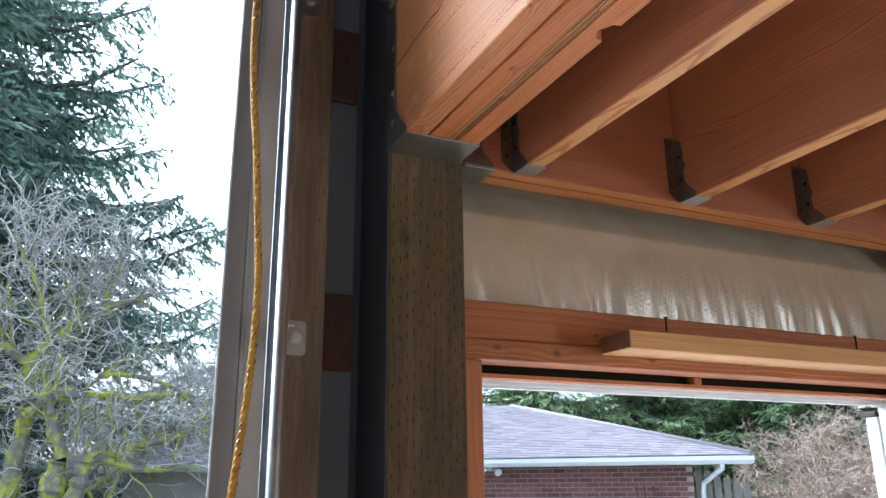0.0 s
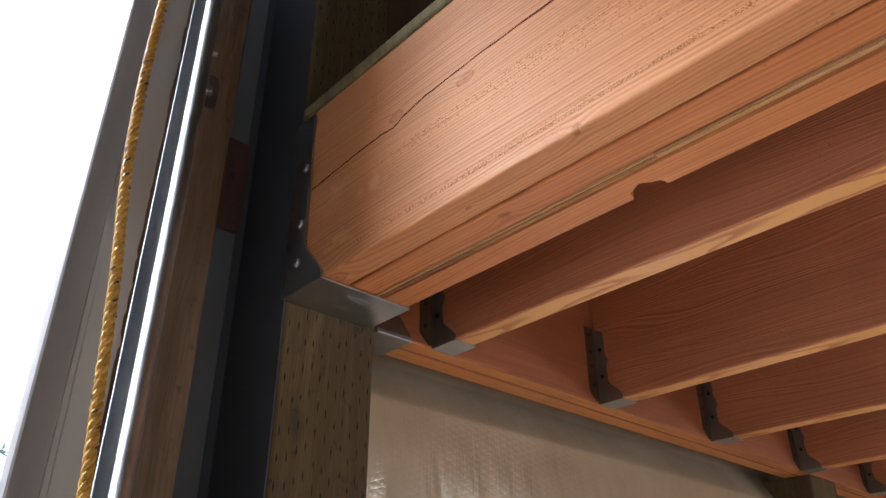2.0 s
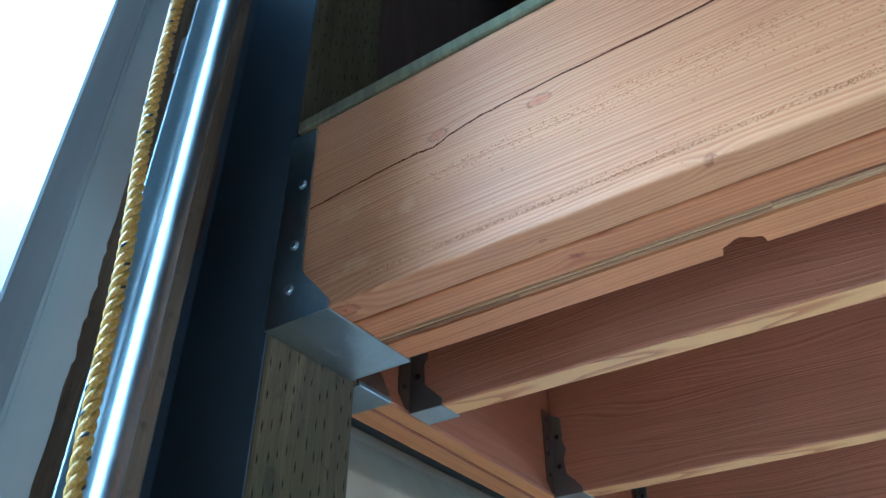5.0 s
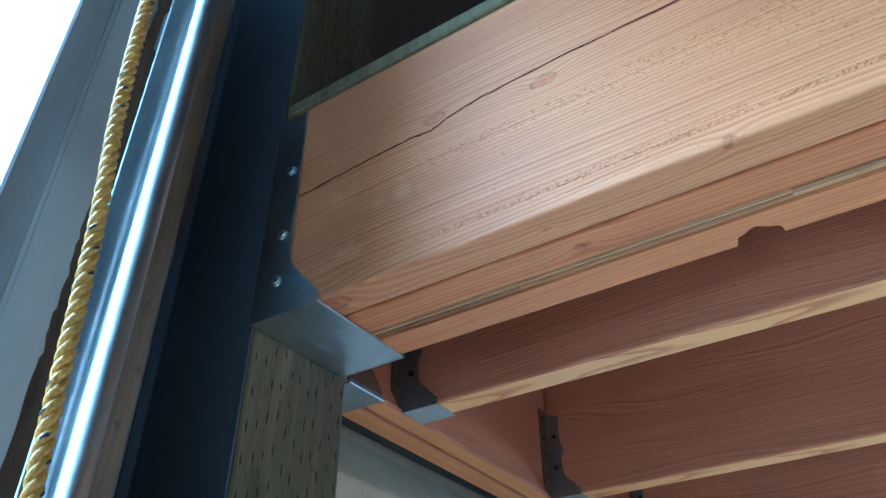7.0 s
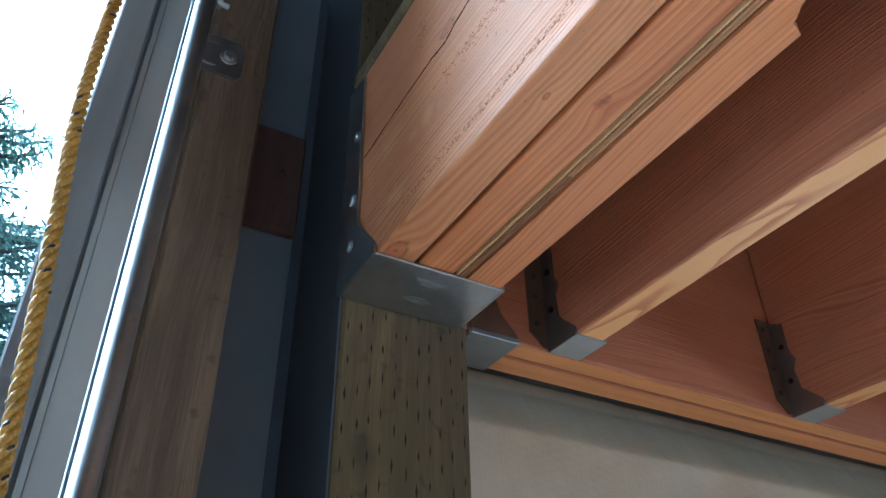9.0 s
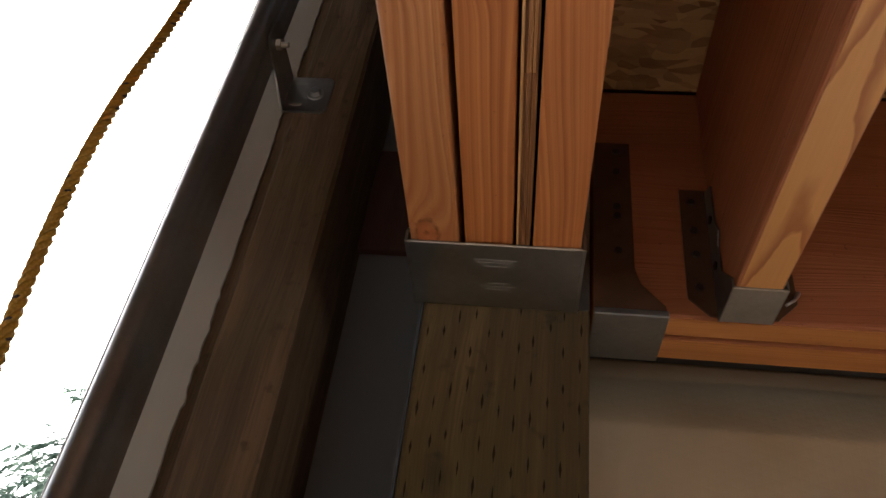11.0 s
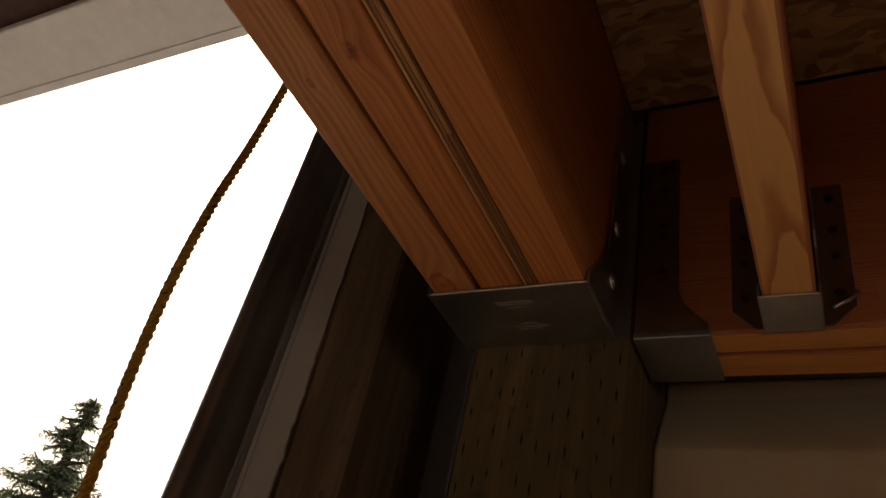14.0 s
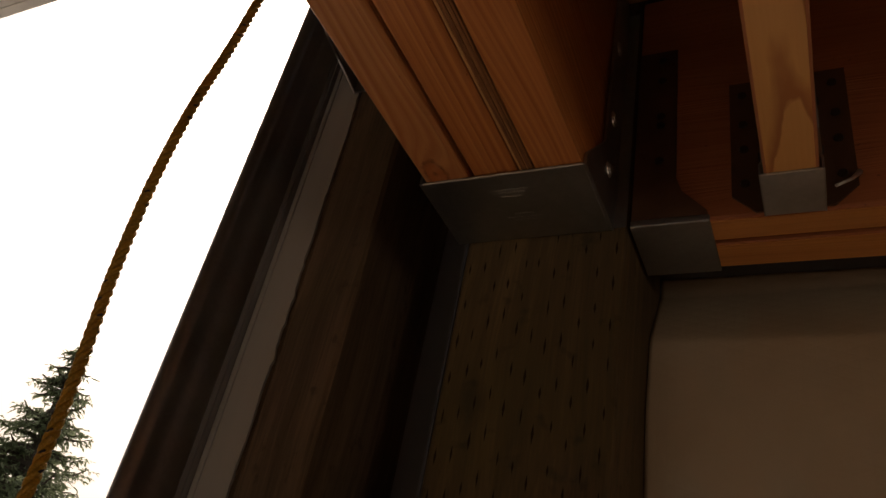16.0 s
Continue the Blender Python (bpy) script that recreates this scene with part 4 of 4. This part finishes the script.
def grow(verts, faces, p, d, length, radius, depth, r, tips, droop=0.0, wig=0.35):
    pts, rad = [p.copy()], [radius]
    n = 5
    for k in range(n):
        d = (d + Vector((r.uniform(-wig, wig), r.uniform(-wig, wig), r.uniform(-wig, wig) - droop))).normalized()
        p = p + d * length / n
        pts.append(p.copy())
        rad.append(radius * (1 - 0.55 * (k + 1) / n))
    limb(verts, faces, pts, rad, 6 if depth > 3 else 4 if depth > 1 else 3)
    tips.append((pts, rad, depth))
    if depth <= 0:
        return
    for k in range(1, n + 1):
        for _ in range(0 if depth == 1 and r.random() < 0.45 else r.choice((1, 1, 2)) if k > 1 and depth > 2 else 1):
            side = Vector((r.uniform(-1, 1), r.uniform(-1, 1), r.uniform(-0.45, 0.8))).normalized()
            nd = (d * 0.55 + side).normalized()
            grow(verts, faces, pts[k], nd, length * r.uniform(0.42, 0.66), max(rad[k] * 0.55, 0.009), depth - 1, r, tips, droop * 0.6, wig)


def bare_tree(place, starts, seed, label, depth=4, twig_mat=None, main_mat=None):
    """A leafless tree: mossy main limbs and a haze of fine twigs."""
    r = random.Random(seed)
    t = thing("bare_tree", place, label, "tree")
    bv, bf, fv, ff = [], [], [], []
    for p, d, ln, rad in starts:
        tips = []
        v, f = [], []
        grow(v, f, Vector(p), Vector(d).normalized(), ln, rad, depth, r, tips, 0.02)
        for pts, rr, dep in tips:
            if dep >= depth - 2 and rr[0] > 0.022:
                limb(bv, bf, pts, [x * 1.02 for x in rr], 7)
            else:
                limb(fv, ff, pts, rr, 3)
    tagged(child_mesh("limb", bv, bf, main_mat or mossy.mat, t), kind="stuff")
    tagged(child_mesh("brush", fv, ff, twig_mat or grey_twig, t), kind="stuff")
    return t


# big conifer behind the opening, and others further round
conifer((-4.7, 20.4, -0.2), 19.0, 9.4, 1, needle, "tall blue-green conifer with drooping boughs", tiers=46, dens=0.72, blade=1.25, round_top=0.5)
conifer((-16.7, 13.1, -0.2), 9.1, 4.6, 7, needle_pale, "young green conifer against the pale sky", tiers=34, dens=1.1, blade=0.8)
conifer((-9.0, 26.0, -0.2), 16.0, 4.2, 3, needle, "dark conifer further off", dens=0.6)

# mossy leafless trees outside the door opening
def mossy_tree(place, limbs, seed, label):
    """Crooked mossy limbs along given lines, each set with twigs that fork and thin out."""
    r = random.Random(seed)
    t = thing("bare_tree", place, label, "tree")
    bv, bf, fv, ff = [], [], [], []
    for keys, r0, r1, lift, often in limbs:
        n = 6 * len(keys)
        pts = [p + 0.03 * Vector((noise.noise(p * 5.0), noise.noise(p * 5.0 + Vector((9, 0, 0))), noise.noise(p * 5.0 + Vector((0, 9, 0))))) for p in smooth_path(keys, n)]
        rad = [1.05 * (r0 + (r1 - r0) * k / (n - 1)) * r.uniform(0.75, 1.25) for k in range(n)]
        limb(bv, bf, pts, rad, 7)
        for k in range(2, n):
            if r.random() < often * 1.35:
                d = (pts[k] - pts[k - 1]).normalized() * 0.5 + Vector((r.uniform(-0.8, 0.8), r.uniform(-0.25, 0.9), r.uniform(-0.5, 0.8) + lift))
                tips = []
                grow([], [], pts[k], d.normalized(), r.uniform(0.6, 1.2), max(min(rad[k], 0.05) * 0.4, 0.014), 2, r, tips, 0.0, 0.4)
                for q, w, depth in tips:
                    if w[0] > 0.015:
                        limb(bv, bf, q, w, 5)
                    else:
                        limb(fv, ff, q, w, 3)
    tagged(child_mesh("limb", bv, bf, mossy.mat, t), kind="stuff")
    tagged(child_mesh("brush", fv, ff, grey_twig, t), kind="stuff")
    return t


mossy_tree((-0.1, 12.0, -0.2), [
    ([(0.1, 0, 0.0), (0.0, 0, 0.9), (-0.1, 0, 1.6), (-0.05, 0.05, 2.1), (0.01, 0, 2.31)], 0.17, 0.12, 0.1, 0.0),
    ([(0.01, 0, 2.31), (-0.18, 0.05, 2.83), (-0.22, 0, 2.99), (-0.3, 0.2, 3.5)], 0.085, 0.04, 0.4, 0.5),
    ([(0.1, 0, 1.5), (0.29, -0.05, 2.06), (0.16, -0.05, 2.27), (0.45, -0.1, 2.32), (0.9, -0.1, 2.46), (1.41, -0.1, 2.61), (1.9, 0, 2.7)], 0.13, 0.03, 0.2, 0.55),
    ([(0.46, -0.1, 2.3), (1.03, -0.2, 2.17), (1.78, -0.2, 2.17)], 0.06, 0.025, 0.1, 0.5),
    ([(-0.49, 0.1, 2.87), (-0.29, 0, 3.09), (-0.1, 0, 3.18), (0.4, 0, 3.18), (1.03, -0.1, 3.15), (1.35, -0.1, 3.23)], 0.075, 0.05, 0.0, 0.35),
    ([(0.35, 0.2, 3.48), (0.9, 0.1, 3.46), (1.4, 0, 3.29), (1.89, 0, 2.85)], 0.04, 0.02, 0.2, 0.6)], 21,
    "leafless tree with crooked limbs thick with yellow-green moss")
mossy_tree((-0.75, 12.4, -0.2), [
    ([(0.05, 0, 0.0), (0.04, 0, 1.2), (0.08, 0, 2.1), (0.14, 0, 2.98), (0.11, 0, 3.51), (0.22, 0, 3.79), (0.66, 0.1, 4.28), (1.31, 0.1, 4.66), (1.68, 0.1, 4.8)], 0.13, 0.03, 0.3, 0.6),
    ([(0.11, 0, 3.61), (-0.2, 0, 3.82), (-0.71, 0.1, 4.09), (-1.2, 0.1, 4.6)], 0.07, 0.03, 0.5, 0.7),
    ([(0.66, 0.1, 4.28), (0.5, 0.3, 4.8), (0.1, 0.4, 5.5)], 0.04, 0.016, 0.6, 0.8),
    ([(0.3, 0.1, 3.9), (0.1, -0.2, 4.6), (-0.3, -0.2, 5.4)], 0.045, 0.016, 0.6, 0.8),
    ([(1.0, 0.1, 4.45), (1.05, 0.2, 4.9), (1.2, 0.3, 5.4)], 0.03, 0.014, 0.5, 0.8)], 22,
    "leafless tree with grey lichened branches reaching upward")
bare_tree((-2.4, 14.6, -0.2), [((0, 0, 0), (0.1, 0, 1), 3.2, 0.13), ((0.2, 0, 2.6), (0.7, 0, 0.9), 2.8, 0.08), ((0, 0, 2.5), (-0.4, -0.3, 1), 2.8, 0.08)], 61, "leafless grey tree with fine twigs", 3)
bare_tree((0.6, 15.5, -0.2), [((0, 0, 0), (0, 0, 1), 3.0, 0.1), ((0, 0, 2.0), (0.6, 0, 0.9), 2.4, 0.07), ((0, 0, 2.6), (-0.4, 0.2, 1), 2.6, 0.07)], 62, "leafless grey tree with fine twigs", 3)
bare_tree((2.0, 16.5, -0.2), [((0, 0, 0), (0.1, 0, 1), 2.6, 0.1), ((0, 0, 2.0), (0.6, 0, 1), 2.2, 0.06), ((0, 0, 2.2), (-0.5, 0.3, 1), 2.4, 0.06)], 33, "leafless grey tree with fine twigs", 4)

# ---- brick neighbour seen through the window ----
HOUSE_AT = Matrix.Translation((9.43, 9.02, 0.0)) @ Matrix.Rotation(radians(-37.5), 4, "Z")
house = thing("brick_house", (0, 0, -0.2), "single-storey red brick house with grey hip roof", "house")
house.matrix_world = HOUSE_AT
# local x runs along the facade to the far left (negative), y away from the viewer


def hpart(name, bm, mat, label="", parent=None):
    ob = new(name, mesh_of(name, bm, mat))
    ob.parent = parent or house
    if label:
        ob["label"] = label
    return ob


mortar = plain("mortar", (0.42, 0.38, 0.36), 0.9)
roof_mat = Mat("shingle")
isl = roof_mat.n("ShaderNodeNewGeometry").outputs["Random Per Island"]
roof_mat.done(roof_mat.mix(roof_mat.math("ADD", roof_mat.math("MULTIPLY", isl, 0.7), roof_mat.math("MULTIPLY", roof_mat.noise(8.0), 0.3)), (0.2, 0.18, 0.196), (0.37, 0.337, 0.36)), 0.9)
brick_mat = Mat("brick")
isl = brick_mat.n("ShaderNodeNewGeometry").outputs["Random Per Island"]
brick_mat.done(brick_mat.mix(brick_mat.math("ADD", brick_mat.math("MULTIPLY", brick_mat.math("FRACT", brick_mat.math("ADD", isl, brick_mat.rnd)), 0.8), brick_mat.math("MULTIPLY", brick_mat.noise(12.0), 0.2)), (0.09, 0.035, 0.035), (0.24, 0.1, 0.085)), 0.85)
gutter_white = plain("gutter_white", (0.75, 0.76, 0.78), 0.4, vary=0.06)
RW, EAVE = -0.85, 2.05
hpart("wall", joined(block(-11, RW, 0.45, 8.0, -0.2, EAVE + 0.05)), mortar, "brick wall behind the joints")
rb = random.Random(2)
bv, bf = [], []


def add_box(v, f, x0, x1, y0, y1, z0, z1):
    k = len(v)
    v += [(x0, y0, z0), (x1, y0, z0), (x1, y1, z0), (x0, y1, z0), (x0, y0, z1), (x1, y0, z1), (x1, y1, z1), (x0, y1, z1)]
    f += [tuple(k + i for i in q) for q in ((0, 1, 5, 4), (1, 2, 6, 5), (2, 3, 7, 6), (3, 0, 4, 7), (4, 5, 6, 7), (3, 2, 1, 0))]


near_bricks = []
row = 0
z = 0.6
while z < EAVE - 0.06:
    x = RW - (0.1 if row % 2 else 0.0)
    while x > -7.5:
        if z > EAVE - 0.80 and x > -6.2:
            near_bricks.append((x - 0.2, 0.436 + rb.uniform(0, 0.003), z))
        else:
            add_box(bv, bf, x - 0.2, x, 0.436 + rb.uniform(0, 0.003), 0.46, z, z + 0.062)
        x -= 0.212
    z += 0.075
    row += 1
bricks = child_mesh("bricks", bv, bf, brick_mat.mat, house, "dark red bricks in running bond")
tagged(bricks, kind="stuff")
# hip roof: courses of shingles that follow the slope, cut by the hip at its end
PITCH = math.tan(radians(16))
sv, sf = [], []
course = 0
y = 0.0
while y < 4.2:
    end = y
    x = 0.0 - end
    z = EAVE + 0.06 + y * PITCH
    while x > -12:
        w = rb.uniform(0.14, 0.3)
        k = len(sv)
        lift = rb.uniform(0.012, 0.02)
        sv += [(x - w + 0.006, y - 0.02, z + lift), (x, y - 0.02, z + lift), (x, y + 0.125, z + 0.125 * PITCH + 0.006), (x - w + 0.006, y + 0.125, z + 0.125 * PITCH + 0.006), (x - w + 0.006, y - 0.02, z), (x, y - 0.02, z)]
        sf += [(k, k + 1, k + 2, k + 3), (k + 4, k + 5, k + 1, k)]
        x -= w
    y += 0.11
    course += 1
sh = child_mesh("shingles", sv, sf, roof_mat.mat, house, "weathered grey shingles in courses")
tagged(sh, kind="stuff")
rbm = bmesh.new()
q = [rbm.verts.new(p) for p in ((0.0, 0, EAVE + 0.055), (-12, 0, EAVE + 0.055), (-12, 4.2, EAVE + 0.055 + 4.2 * PITCH), (-4.2, 4.2, EAVE + 0.055 + 4.2 * PITCH), (0.0, 8.4, EAVE + 0.055), (-12, 8.4, EAVE + 0.055))]
rbm.faces.new((q[0], q[3], q[2], q[1]))
rbm.faces.new((q[0], q[4], q[3]))
rbm.faces.new((q[3], q[4], q[5], q[2]))
hpart("roof", rbm, roof_mat.mat)
hpart("hip_cap", tube([(0.0, 0, EAVE + 0.075), (-4.2, 4.2, EAVE + 0.075 + 4.2 * PITCH)], 0.05, 6), roof_mat.mat)
hpart("fascia", joined(block(-12, 0.0, 0.02, 0.05, EAVE - 0.08, EAVE + 0.05), block(-12, 0.0, 0.05, 0.46, EAVE - 0.02, EAVE)), gutter_white)
hpart("gutter", extrude_profile([(0.02, EAVE - 0.07), (-0.06, EAVE - 0.07), (-0.1, EAVE - 0.02), (-0.1, EAVE + 0.035), (-0.09, EAVE + 0.035), (-0.085, EAVE - 0.01), (-0.055, EAVE - 0.055), (0.02, EAVE - 0.055)], "x", -12, 0.02), gutter_white)
hpart("downspout", tube([(-0.45, -0.04, EAVE - 0.07), (-0.45, -0.02, EAVE - 0.14), (-0.7, 0.38, EAVE - 0.35), (-0.72, 0.39, EAVE - 0.5), (-0.72, 0.39, -0.1)], 0.04, 8), gutter_white)
lamp = hpart("floodlight", tube([(-4.1, 0.44, EAVE - 0.1), (-4.1, 0.3, EAVE - 0.1)], 0.04, 8), gutter_white)
for dx in (-0.11, 0.11):
    hpart("lamp_head", tube([(-4.1, 0.34, EAVE - 0.1), (-4.1 + dx, 0.28, EAVE - 0.12), (-4.1 + dx * 1.5, 0.2, EAVE - 0.16)], [0.02, 0.045, 0.065], 8), gutter_white, "", lamp)

# woods, shrubs and garden beyond the house
for i, (x, y, h, sp, sd) in enumerate(((13, 21, 9.2, 3.2, 41), (16, 19.6, 8.8, 3.2, 42), (18.8, 18, 8.6, 3.0, 43), (21.4, 16.6, 8.2, 3.0, 44), (10.4, 23.5, 10, 3.4, 45), (23.8, 15.0, 7.2, 2.8, 46), (14.4, 23.5, 10, 3.4, 47), (17.6, 21.5, 10, 3.4, 48), (20.6, 19.4, 9.6, 3.4, 49))):
    conifer((x, y, -0.2), h, sp * 1.4, sd, needle_bright, "dense green conifer behind the brick house", first=0.05, tiers=30, dens=0.75)
for x, y, sd, ln in ((14.6, 11.2, 51, 1.6), (13.2, 8.6, 52, 1.3), (16.5, 10.4, 53, 1.9), (12.0, 7.6, 55, 1.1), (18, 9.0, 56, 2.0), (15.6, 12.6, 57, 2.1), (14.2, 9.9, 58, 1.7), (17.2, 11.6, 59, 2.3)):
    rr = random.Random(sd)
    bare_tree((x, y, -0.2), [((rr.uniform(-0.5, 0.5), rr.uniform(-0.4, 0.4), 0), (rr.uniform(-0.5, 0.5), rr.uniform(-0.4, 0.4), 1), ln, 0.022) for _ in range(12)], sd, "leafless brown shrub with dense twigs", 4, brown_twig, brown_twig)

# weathered fence beside the brick house, and a fan trellis against its wall
fence_grey = treated("fence_grey", (0.3, 0.27, 0.25), (0.16, 0.14, 0.13))
fence = thing("fence", (9.4, 9.7, -0.2), "weathered grey board fence beside the brick house", "fence")
for k in range(6):
    f = k / 5
    x, y, top = 9.17 + 0.5 * f, 9.93 - 0.5 * f, 1.90 - 0.24 * f
    board = block(-0.052, 0.052, -0.009, 0.009, -0.2, top + (0.03 if k % 2 else 0.0), 0.004)
    bmesh.ops.transform(board, verts=board.verts[:], matrix=Matrix.Translation((x, y, 0.0)) @ Matrix.Rotation(radians(-45), 4, "Z"))
    part("board", board, fence_grey, fence)
part("rail", tube([(9.2, 9.98, 1.45), (9.72, 9.46, 1.32)], 0.03, 6), fence_grey, fence)
trellis = thing("trellis", (0, 0, -0.2), "brown wooden fan trellis leaning on the brick wall", "trellis")
trellis.matrix_world = HOUSE_AT @ Matrix.Translation((-1.55, 0.34, -0.2))
trellis_wood = treated("trellis_wood", (0.2, 0.11, 0.08), (0.1, 0.055, 0.04))
for dx in (-0.2, -0.07, 0.07, 0.2):
    hpart("slat", tube([(dx * 0.4, 0.0, 0.2), (dx, 0.05, 1.86)], 0.012, 4), trellis_wood, "", trellis)
for h in (1.2, 1.55):
    hpart("cross_slat", tube([(-0.2, 0.03, h), (0.2, 0.03, h)], 0.01, 4), trellis_wood, "", trellis)

# ---- low house beyond the door opening ----
far = thing("far_house", (1.6, 27.0, -0.2), "low pale house with grey roof and open carport", "house")
wall_pale = plain("wall_pale", (0.5, 0.52, 0.53), 0.8, vary=0.1)
part("wall", block(-5.5, 3.2, 27.0, 33.0, -0.2, 2.35), wall_pale, far)
part("roof", extrude_profile([(26.2, 2.35), (30.0, 3.9), (33.8, 2.35)], "x", -6.2, 8.5), roof_mat.mat, far)
# near-black block: the carport's shade is put into its colour
part("carport_back", block(3.2, 8.0, 29.0, 33.0, -0.2, 2.3), plain("carport_shade", (0.06, 0.045, 0.04), 0.9), far, "dark block in place of the shaded carport interior")
part("fascia", block(-6.2, 8.5, 26.1, 26.2, 2.22, 2.4), gutter_white, far)
part("window", block(-1.2, 0.3, 26.97, 27.0, 0.9, 1.9), plain("far_glass", (0.05, 0.06, 0.07), 0.2), far)

# ---- bricks of the neighbour's wall that stand nearest ----
one_v, one_f = [], []
add_box(one_v, one_f, 0.0, 0.2, 0.0, 0.024, 0.0, 0.062)
one_brick = mesh_from("brick", one_v, one_f, brick_mat.mat)
for place in near_bricks:
    ob = new("brick", one_brick)
    ob.location = place
    ob.parent = house
